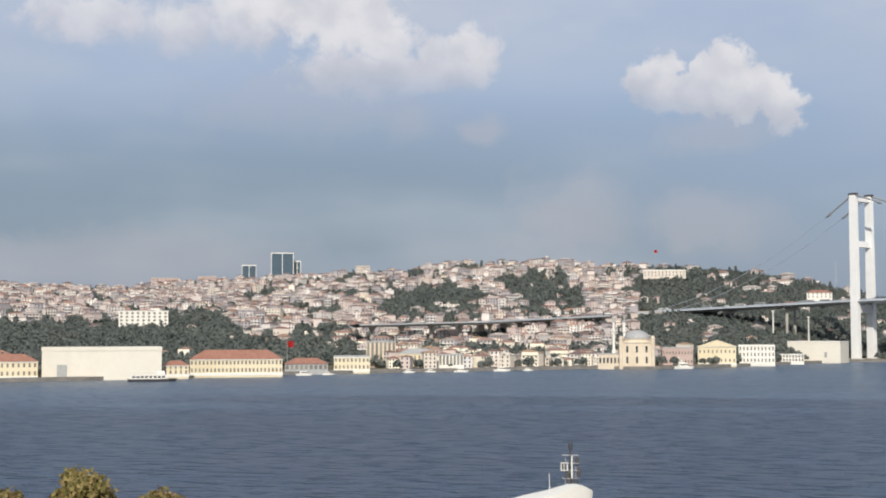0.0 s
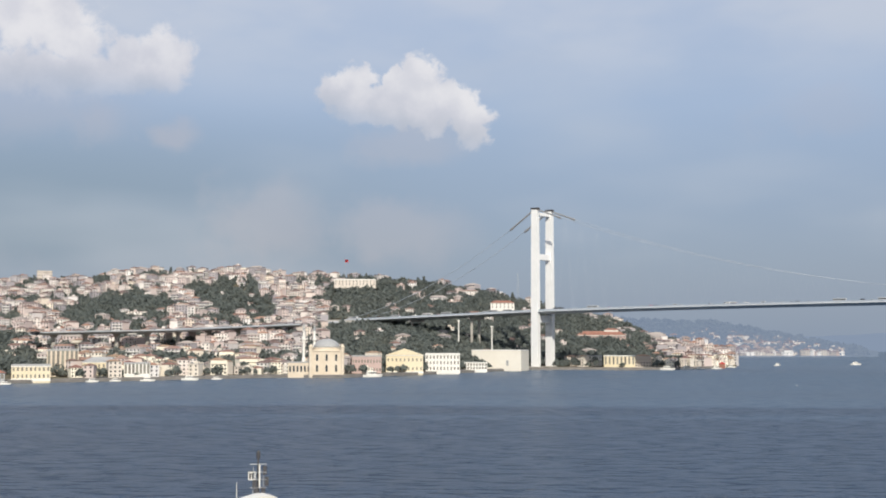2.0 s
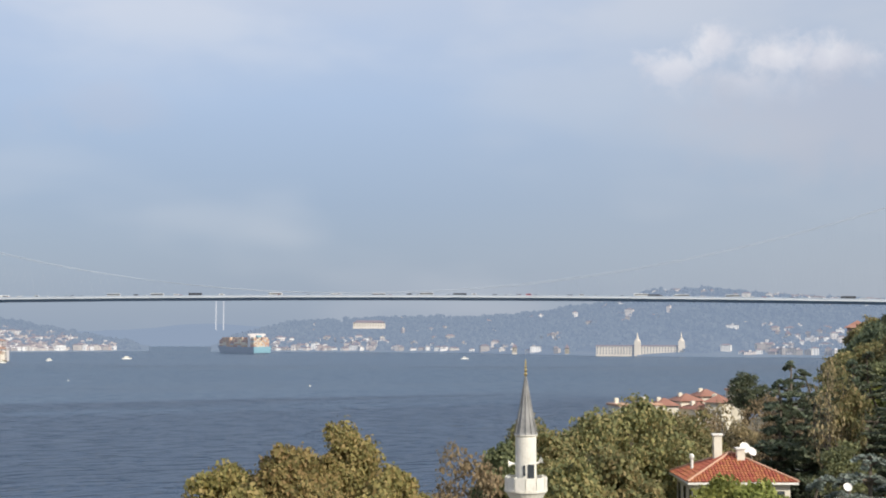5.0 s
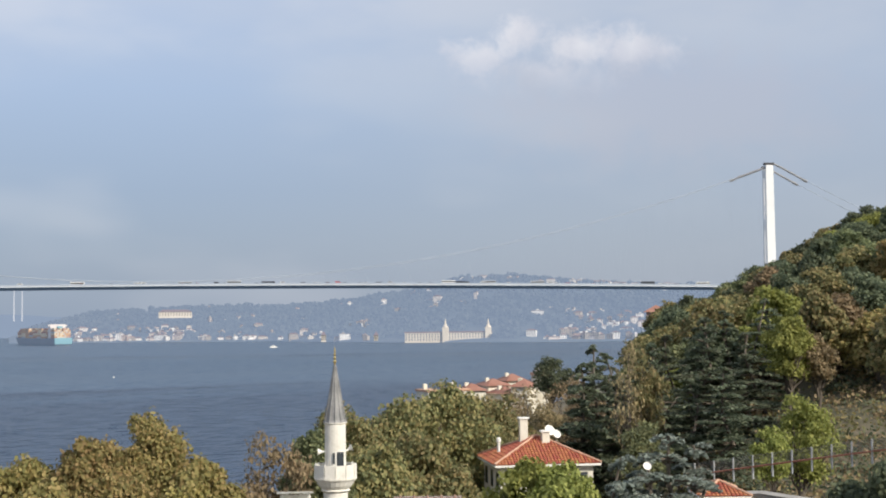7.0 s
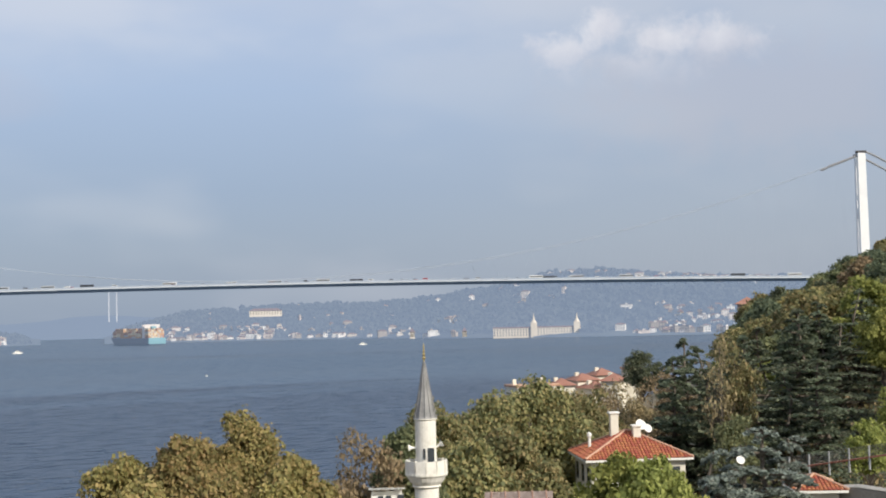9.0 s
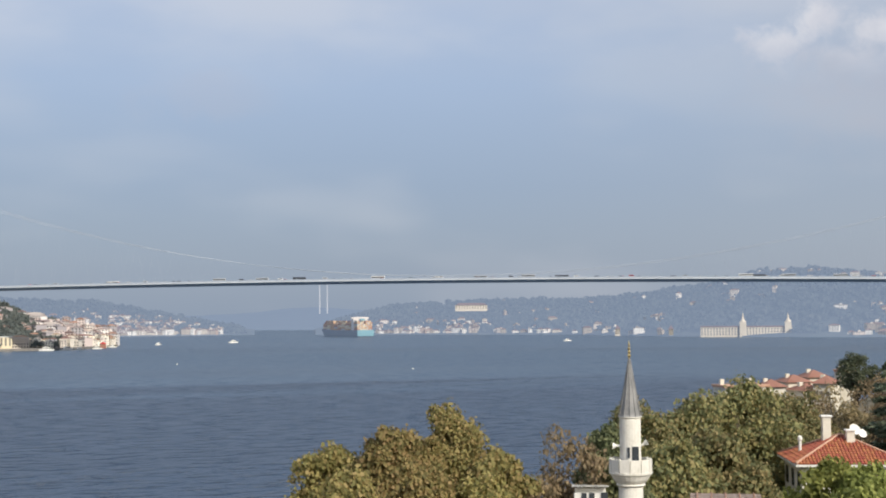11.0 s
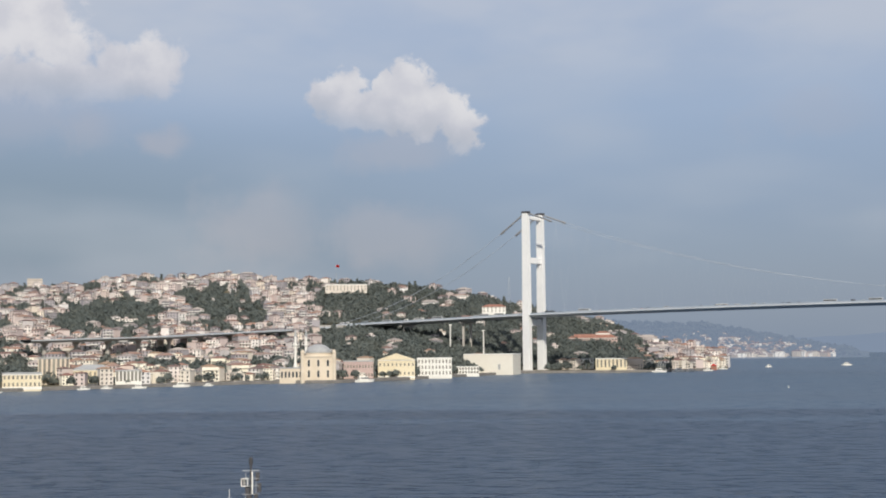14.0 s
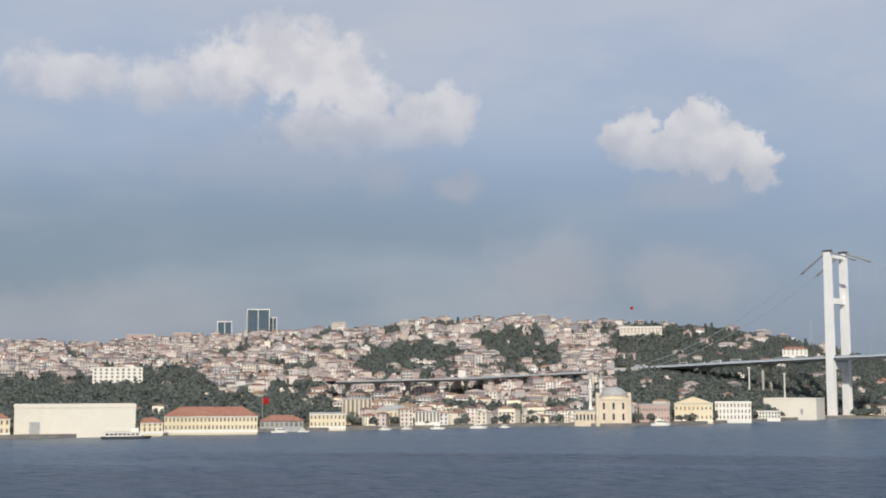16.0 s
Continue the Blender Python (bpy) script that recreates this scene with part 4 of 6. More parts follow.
block("slope_apartments", -30.2, -28.2, 1330, 33.0, 50.0, 16, M["white"], "white terraced apartment block above the park", "apartment block", "flat", 51.0, 5, 9, (2.2, 1.6), roof_mat=M["white"])
# towers on the skyline
for a0, a1, el1, d in ((-23.99, -23.05, 3.36, 2420), (-25.2, -24.6, 2.84, 2460), (-23.05, -22.75, 3.02, 2440)):
    z1 = EYE_Z + d * math.tan(radians(el1))
    t, w, h = block("glass_tower", a0, a1, d, z1 - 62, z1, 24, M["glass_tower"], "dark blue glass office tower on the ridge", "tower block", "flat", z1 + 1.5, roof_mat=M["white"], group="towers on the ridge")
    for x in (-w / 2, -0.5, w / 2 - 1.0):
        part("rib", box(bmesh.new(), x, x + 1.0, -12.7, -11.9, 0, h), M["white"], t, "white vertical rib")
block("podium", -23.85, -23.2, 2405, 104, 125, 12, M["cream"], "cream block in front of the glass tower", "building", "flat", 126, 4, 6, roof_mat=M["white"])
for a0, a1, top, pink in ((-28.9, -27.75, 2.30, 1), (-27.0, -26.25, 2.38, 1), (-20.45, -19.85, 2.84, 0), (-33.5, -32.2, 1.85, 1), (-12.25, -11.75, 3.06, 0)):
    d = 2250
    z1 = EYE_Z + d * math.tan(radians(top))
    block("ridge_block", a0, a1, d, z1 - 40, z1, 18, M["pink_block"] if pink else M["wall_house"], "pinkish apartment block on the skyline" if pink else "pale apartment block on the skyline", "apartment block", "flat", z1 + 1, 9, 7, (2.0, 1.5), roof_mat=M["concrete"], group="blocks on the skyline")


def great_mosque():
    """Baroque mosque on the quay: tall prayer hall with a lead dome and two slender minarets."""
    d, a = 1076, -8.65
    ob = thing("mosque", facing(a, d + 14, 2.2), "pale stone waterside mosque with a lead dome and two minarets", "mosque")
    part("prayer_hall", box(bmesh.new(), -12.5, 12.5, -12.5, 12.5, -3, 19.0, 0.4), M["mosque_stone"], ob)
    for x in (-12.5, 12.5):
        for y in (-12.5, 12.5):
            bm = bmesh.new()
            lathe(bm, [(1.5, -3), (1.5, 21.5), (1.8, 21.8), (1.6, 22.3), (0.9, 23.5), (0.1, 24.3)], 10, x, y)
            part("corner_turret", bm, M["mosque_stone"], ob)
    part("drum", lathe(bmesh.new(), [(11.0, 18.5), (11.0, 21.0), (11.4, 21.2), (10.2, 21.6)], 28), M["mosque_stone"], ob)
    part("dome", lathe(bmesh.new(), [(10.2 * math.cos(t * math.pi / 16) + 0.02, 21.4 + 7.2 * math.sin(t * math.pi / 16)) for t in range(9)], 28), M["lead"], ob, "grey lead dome", True)
    part("finial", lathe(bmesh.new(), [(0.3, 28.4), (0.35, 29.2), (0.12, 29.6), (0.25, 30.1), (0.03, 31.2)], 8), M["dark_metal"], ob)
    for i in range(3):
        for z, hh, ww in ((2.5, 4.6, 1.7), (11.0, 4.4, 1.7)):
            bm = bmesh.new()
            x = -7.5 + 7.5 * i
            box(bm, x - ww / 2, x + ww / 2, -12.58, -12.4, z, z + hh)
            lathe(bm, [(ww / 2, 0), (ww / 2, 0.2)], 14)
            for v in bm.verts[-28:]:
                v.co = Vector((x + v.co.x, -12.4 - v.co.z, z + hh + v.co.y))
            part("arched_window", bm, M["window_dark"], ob, "tall arched window")
    for i in range(4):
        x = -11.2 + 7.47 * i
        part("pilaster", box(bmesh.new(), x - 0.6, x + 0.6, -13.1, -12.3, -1, 18.6, 0.1), M["mosque_stone"], ob)
    part("cornice", box(bmesh.new(), -13.2, 13.2, -13.2, 13.2, 18.4, 19.3, 0.15), M["mosque_stone"], ob)
    part("entrance_wing", box(bmesh.new(), -30.5, -12.6, -10, 8, -3, 9.5, 0.2), M["mosque_stone"], ob)
    part("wing_roof", box(bmesh.new(), -30.9, -12.7, -10.4, 8.4, 9.5, 10.2, 0.1), M["lead"], ob)
    for i in range(6):
        part("wing_window", box(bmesh.new(), -29.4 + i * 2.9, -27.9 + i * 2.9, -10.15, -9.8, 2.5, 7.0), M["window_dark"], ob)
    for x in (-18.3, -9.9):
        bm = bmesh.new()
        lathe(bm, [(1.55, 0), (1.55, 12), (1.15, 14), (1.05, 26.5), (1.8, 27.4), (1.85, 28.6), (1.0, 28.7), (0.95, 34.5), (1.15, 34.8)], 14, x, 9.0)
        part("minaret", bm, M["white"], ob, "slender white fluted minaret")
        part("minaret_cap", lathe(bmesh.new(), [(1.15, 34.8), (0.6, 38.5), (0.06, 42.0)], 12, x, 9.0), M["lead"], ob, "pointed lead cap")


great_mosque()


# plaster with haze painted in as weak blue emission
M["school_wall"] = material("hazed_school_plaster", [(0.62, 0.55, 0.46), (0.72, 0.66, 0.57)], 0.05, haze_glow=0.22)


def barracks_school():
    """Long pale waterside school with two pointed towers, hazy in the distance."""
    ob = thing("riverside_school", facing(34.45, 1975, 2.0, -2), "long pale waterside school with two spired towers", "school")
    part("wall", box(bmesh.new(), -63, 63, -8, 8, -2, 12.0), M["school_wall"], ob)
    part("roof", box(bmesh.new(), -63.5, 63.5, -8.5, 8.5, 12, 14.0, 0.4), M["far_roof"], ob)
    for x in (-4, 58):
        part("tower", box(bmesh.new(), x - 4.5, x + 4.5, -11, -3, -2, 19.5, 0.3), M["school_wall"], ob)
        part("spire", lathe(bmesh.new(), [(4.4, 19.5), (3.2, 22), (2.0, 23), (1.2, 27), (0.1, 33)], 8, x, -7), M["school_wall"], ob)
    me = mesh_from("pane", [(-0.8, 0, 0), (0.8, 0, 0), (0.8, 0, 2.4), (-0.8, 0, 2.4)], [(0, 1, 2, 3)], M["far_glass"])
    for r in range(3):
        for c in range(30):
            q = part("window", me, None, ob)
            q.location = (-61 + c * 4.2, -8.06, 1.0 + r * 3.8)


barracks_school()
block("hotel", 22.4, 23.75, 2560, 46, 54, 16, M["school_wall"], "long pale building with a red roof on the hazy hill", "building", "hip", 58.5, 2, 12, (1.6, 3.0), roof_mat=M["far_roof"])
for a, d, w in ((40.4, 2050, 12), (29.2, 2180, 8), (31.4, 2050, 7)):
    block("waterside_house", a - w / d * 28, a + w / d * 28, d, asia_z(a, d), asia_z(a, d) + 9, 12, M["school_wall"], "pale waterside house in the haze", "house", "hip", asia_z(a, d) + 15, 3, 5, roof_mat=M["far_roof"], group="hazy waterside houses")

# steel half overlaid with the emitted haze colour
M["far_tower"] = material("hazy_steel", [(0.60, 0.60, 0.60), (0.68, 0.68, 0.68)], 0.05, haze_glow=0.5)
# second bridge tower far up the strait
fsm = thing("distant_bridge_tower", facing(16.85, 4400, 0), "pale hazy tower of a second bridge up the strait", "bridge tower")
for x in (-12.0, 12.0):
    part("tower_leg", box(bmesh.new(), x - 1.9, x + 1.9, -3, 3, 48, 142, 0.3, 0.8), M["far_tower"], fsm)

# quay edge
pts = [polar(-40 + 0.5 * i, far_shore(-40 + 0.5 * i) - 1.0, 0) for i in range(97)]
verts, faces = [], []
for p in pts:
    n = Vector((p.x, p.y, 0)).normalized()
    for k, z in ((-1.6, -2.5), (-1.6, 2.3), (7.0, 2.45), (7.0, 1.0)):
        verts.append(p + n * k + Vector((0, 0, z)))
for i in range(96):
    for j in range(3):
        faces.append((i * 4 + j, i * 4 + j + 1, i * 4 + j + 5, i * 4 + j + 4))
me = mesh_from("quay", verts, faces, M["quay"])
me.flip_normals()
tagged(new("pavement_quay", me), "pale stone quay along the far shore", "quay", kind="structure")


# ---- flags, pylon ----
def flag(az, d, z0, z1, w, h):
    ob = thing("flag", facing(az, d, z0), "red flag on a tall pole", "flag", "flags")
    part("pole", lathe(bmesh.new(), [(0.25, -4), (0.12, z1 - z0)], 8), M["lead"], ob)
    bm = bmesh.new()
    n = 8
    g = [[bm.verts.new((w * i / n, 0.25 * math.sin(i * 1.1), z1 - z0 - h * j - 0.08 * w * i / n)) for i in range(n + 1)] for j in (0, 1)]
    for i in range(n):
        bm.faces.new((g[0][i], g[0][i + 1], g[1][i + 1], g[1][i]))
    bmesh.ops.solidify(bm, geom=bm.faces[:], thickness=0.05)
    part("cloth", bm, M["red_flag"], ob)


flag(-23.3, 985, 2.2, 23.5, 4.6, 4.4)
flag(-7.9, 1815, 100, 138, 4.4, 3.6)
pylon = thing("lattice_mast", facing(-0.6, 1790, 60), "pale grey lattice radio mast on the hill", "mast")
for sx in (-1, 1):
    for sy in (-1, 1):
        part("mast_leg", tube(bmesh.new(), [(sx * 2.6, sy * 2.6, -5), (sx * 0.5, sy * 0.5, 58)], 0.22, 4), M["cable"], pylon)
for i in range(9):
    z = 4 + i * 6.0
    k = 2.6 - 2.1 * (z + 5) / 63
    bm = bmesh.new()
    for a, b in (((-k, -k, z), (k, -k, z)), ((k, -k, z), (k, k, z)), ((k, k, z), (-k, k, z)), ((-k, k, z), (-k, -k, z)), ((-k, -k, z), (k * 0.9, -k * 0.9, z + 6))):
        tube(bm, [a, b], 0.14, 4)
    part("bracing", bm, M["cable"], pylon)
for az, top in ((-3.1, 0.85), (-1.7, 0.6)):
    m = thing("lamp_mast", facing(az, 1420, far_ground(az, 1420)), "tall white floodlight mast", "mast", "floodlight masts")
    zt = EYE_Z + 1420 * math.tan(radians(top)) - far_ground(az, 1420)
    part("pole", lathe(bmesh.new(), [(0.9, -3), (0.6, zt)], 8), M["white"], m)
    part("lamp_head", box(bmesh.new(), -1.5, 1.5, -0.5, 0.5, zt, zt + 1.2, 0.1), M["white"], m)


# ---- boats ----
def hull_mesh(name, length, beam, height, mat, bow=0.35, n=14, sheer=0.25):
    """A boat's hull along x, bow to +x, with flare, sheer and a flat stern."""
    verts, faces = [], []
    for i in range(n + 1):
        t = 1 - (1 - i / n) ** 1.5
        x = -length / 2 + length * t
        k = 1.0 if t < 1 - bow else math.cos((t - 1 + bow) / bow * math.pi / 2) ** 0.62
        k = max(k, 0.02)
        zt = height * (1 + sheer * max(0, t - 0.45) ** 2 * 3 - 0.22 * max(0.0, (t - 0.88) / 0.12) ** 2)
        for y, z in ((-1, zt), (-0.86, 0.0), (-0.45, -0.35 * height), (0.45, -0.35 * height), (0.86, 0.0), (1, zt)):
            verts.append((x + (0.06 * length * t * (z / height) if t > 0.8 else 0), y * k * beam / 2, z))
    for i in range(n):
        for j in range(5):
            faces.append((i * 6 + j, i * 6 + j + 1, i * 6 + j + 7, i * 6 + j + 6))
        faces.append((i * 6 + 5, i * 6, i * 6 + 6, i * 6 + 11))
    faces += [(5, 4, 3, 2, 1, 0), tuple(n * 6 + j for j in range(6))]
    me = mesh_from(name, verts, faces, mat)
    return me


def ferry(az, d, turn):
    ob = thing("ferry", facing(az, d, 0, turn), "white passenger ferry with a dark hull at the quay", "ferry", "boats")
    part("hull", hull_mesh("hull", 28, 7, 1.6, M["dark_metal"]), None, ob, "dark hull")
    part("lower_deck", box(bmesh.new(), -12.5, 9, -3, 3, 1.5, 3.9, 0.2), M["white"], ob)
    part("upper_deck", box(bmesh.new(), -12.5, 6, -2.8, 2.8, 4.1, 4.4, 0.1), M["white"], ob)
    part("wheelhouse", box(bmesh.new(), 3, 8, -2, 2, 4.2, 6.4, 0.25, 0.9), M["white"], ob)
    part("canopy", box(bmesh.new(), -12, 2.5, -2.8, 2.8, 6.2, 6.4, 0.05), M["white"], ob)
    for i in range(8):
        part("window", box(bmesh.new(), -11.5 + i * 2.5, -9.7 + i * 2.5, -3.06, -2.9, 2.3, 3.4), M["window_dark"], ob)
    for x in (-11.5, -7, -2.5, 2.0):
        part("post", box(bmesh.new(), x - 0.06, x + 0.06, -2.7, -2.58, 4.4, 6.2), M["white"], ob)


def motorboat(az, d, turn, s=1.0):
    ob = thing("motor_boat", facing(az, d, 0, turn), "small white motor boat on the strait", "boat", "boats")
    q = part("hull", hull_mesh("hull", 11 * s, 3.6 * s, 1.3 * s, M["white"]), None, ob)
    part("cabin", box(bmesh.new(), -3 * s, 2.5 * s, -1.3 * s, 1.3 * s, 1.2 * s, 3.1 * s, 0.25 * s, 0.85), M["white"], ob)
    part("cabin_window", box(bmesh.new(), -2.2 * s, 2.35 * s, -1.36 * s, 1.36 * s, 1.9 * s, 2.5 * s), M["window_dark"], ob)
    part("mast", lathe(bmesh.new(), [(0.06 * s, 3.0 * s), (0.03 * s, 5.0 * s)], 6), M["lead"], ob)


ferry(-28.85, 838, 3)
motorboat(-6.75, 1095, 20, 1.5)
for a, d, t, s in ((-22.6, 935, 8, 1.0), (-21.6, 945, 0, 0.7), (-18.2, 985, 12, 0.8), (-16.0, 1000, -10, 0.9), (-14.3, 1020, 0, 1.1), (-13.2, 1035, 15, 0.7), (5.6, 1385, 0, 1.3), (6.4, 1400, 30, 1.2), (10.05, 1640, 60, 0.95), (13.1, 1740, 20, 1.15), (27.1, 1700, 20, 0.9), (-17.3, 1000, 5, 0.7), (7.6, 1440, 0, 0.9), (6.9, 1410, 20, 0.8), (8.2, 1530, 0, 0.8)):
    motorboat(a, d, t, s)
# buoys
for a, d in ((10.8, 900), (20.6, 780)):
    b = thing("buoy", facing(a, d, 0), "small white mooring buoy", "buoy", "buoys")
    part("float", lathe(bmesh.new(), [(0.3, -0.3), (0.5, 0.1), (0.45, 0.4), (0.2, 0.6)], 10), M["white"], b)
    part("staff", lathe(bmesh.new(), [(0.06, 0.5), (0.04, 1.4)], 6), M["lead"], b)

# hull and container paints carry emitted blue haze over their own colours
M["teal"] = material("hazed_teal_hull", [(0.16, 0.34, 0.40), (0.22, 0.42, 0.48)], 0.05, haze_glow=0.3)
M["hull_grey"] = material("hazed_ship_hull", [(0.12, 0.16, 0.21), (0.17, 0.21, 0.26)], 0.05, haze_glow=0.3)
CARGO = [material("container_" + n, [c], 0.3, haze_glow=0.2) for n, c in (("orange", (0.52, 0.32, 0.18)), ("sand", (0.66, 0.55, 0.38)), ("rust", (0.38, 0.20, 0.14)), ("grey", (0.42, 0.42, 0.42)))]


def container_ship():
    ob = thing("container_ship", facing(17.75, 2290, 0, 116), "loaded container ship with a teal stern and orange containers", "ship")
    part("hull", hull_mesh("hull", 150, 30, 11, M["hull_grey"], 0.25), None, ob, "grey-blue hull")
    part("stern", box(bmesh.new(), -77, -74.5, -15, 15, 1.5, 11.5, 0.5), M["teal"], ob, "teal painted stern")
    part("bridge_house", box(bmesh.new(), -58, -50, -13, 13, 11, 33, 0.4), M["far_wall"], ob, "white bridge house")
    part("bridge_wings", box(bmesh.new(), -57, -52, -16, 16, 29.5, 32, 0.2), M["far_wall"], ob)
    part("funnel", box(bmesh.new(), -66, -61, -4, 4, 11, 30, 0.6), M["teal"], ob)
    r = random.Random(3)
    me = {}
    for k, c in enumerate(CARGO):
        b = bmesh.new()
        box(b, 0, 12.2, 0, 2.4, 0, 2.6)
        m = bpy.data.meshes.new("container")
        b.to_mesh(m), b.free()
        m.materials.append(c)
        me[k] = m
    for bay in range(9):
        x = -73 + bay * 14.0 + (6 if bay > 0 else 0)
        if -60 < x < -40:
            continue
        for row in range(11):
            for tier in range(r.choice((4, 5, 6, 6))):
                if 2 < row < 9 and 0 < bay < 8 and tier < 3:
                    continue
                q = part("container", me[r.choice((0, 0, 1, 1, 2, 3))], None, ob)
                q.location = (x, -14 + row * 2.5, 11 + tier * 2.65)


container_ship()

# ---- traffic on the bridge ----
VEH = [("white", (0.75, 0.75, 0.73)), ("silver", (0.5, 0.52, 0.54)), ("black", (0.05, 0.05, 0.06)), ("red", (0.45, 0.06, 0.05)), ("yellow", (0.62, 0.45, 0.08))]
VM = [material("paint_" + n, [c], 0.5, rough=0.35, spec=0.5) for n, c in VEH]


def vehicle_mesh(kind, mat):
    b = bmesh.new()
    if kind == "bus":
        box(b, -6, 6, -1.25, 1.25, 0.4, 3.1, 0.2)
    elif kind == "van":
        box(b, -2.6, 2.6, -1, 1, 0.4, 1.3, 0.15), box(b, -2.6, 1.5, -0.95, 0.95, 1.3, 2.3, 0.15, 0.95)
    else:
        box(b, -2.1, 2.1, -0.9, 0.9, 0.3, 0.95, 0.15), box(b, -1.4, 1.0, -0.8, 0.8, 0.95, 1.5, 0.12, 0.85)
    m = bpy.data.meshes.new("body")
    b.to_mesh(m), b.free()
    m.materials.append(mat)
    return m


def glass_mesh(kind):
    b = bmesh.new()
    x0, x1, y, z0, z1 = {"bus": (-5.7, 5.9, 1.28, 1.5, 2.5), "van": (-2.0, 1.4, 0.99, 1.45, 2.0), "car": (-1.15, 0.8, 0.80, 1.05, 1.38)}[kind]
    box(b, x0, x1, -y, y, z0, z1)
    m = bpy.data.meshes.new("glazing")
    b.to_mesh(m), b.free()
    m.materials.append(M["window_dark"])
    return m


b = bmesh.new()
lathe(b, [(0.34, -0.12), (0.34, 0.12)], 10)
wheel_mesh = bpy.data.meshes.new("wheel")
b.to_mesh(wheel_mesh), b.free()
wheel_mesh.materials.append(M["dark_metal"])
bodies = {(k, i): vehicle_mesh(k, VM[i]) for k in ("bus", "van", "car") for i in range(5)}
panes_of = {k: glass_mesh(k) for k in ("bus", "van", "car")}
LEN = {"bus": 13.5, "van": 6.5, "car": 5.2}
for lane, side in ((-11.5, 1), (-8.0, 1), (9.5, -1)):
    x = -250 + rng.uniform(0, 20)
    while x < SPAN + 60:
        k = "bus" if rng.random() < 0.12 else ("van" if rng.random() < 0.25 else "car")
        i = rng.choice((0, 0, 0, 1, 1, 2, 2, 3)) if k != "bus" else rng.choice((0, 2, 1, 1, 0))
        ob = thing({"bus": "city_bus", "van": "delivery_van", "car": "car"}[k], B @ pose(x, lane, deck_z(x) + 0.14), f"{VEH[i][0]} {k} driving over the bridge", k, "traffic on the bridge")
        part("body", bodies[k, i], None, ob)
        part("glazing", panes_of[k], None, ob, "dark windows")
        for wx in (-LEN[k] * 0.27, LEN[k] * 0.27):
            for wy in (-0.85, 0.85):
                wq = part("wheel", wheel_mesh, None, ob)
                wq.matrix_basis = pose(wx, wy, 0.34, 90)
        x += LEN[k] + rng.expovariate(1 / 15.0) + 3
# ---- near shore: trees ----
tree_cache = {}


def limb_bm(bm, p0, p1, r0, r1, r, bends=4):
    p0, p1 = Vector(p0), Vector(p1)
    pts, k = [], (p1 - p0).length * 0.08
    for i in range(bends + 1):
        t = i / bends
        j = Vector((r.uniform(-k, k), r.uniform(-k, k), r.uniform(-k, k) * 0.5)) if 0 < i < bends else Vector()
        pts.append(p0.lerp(p1, t) + j)
    tube(bm, pts, [r0 + (r1 - r0) * i / bends for i in range(bends + 1)], 6)


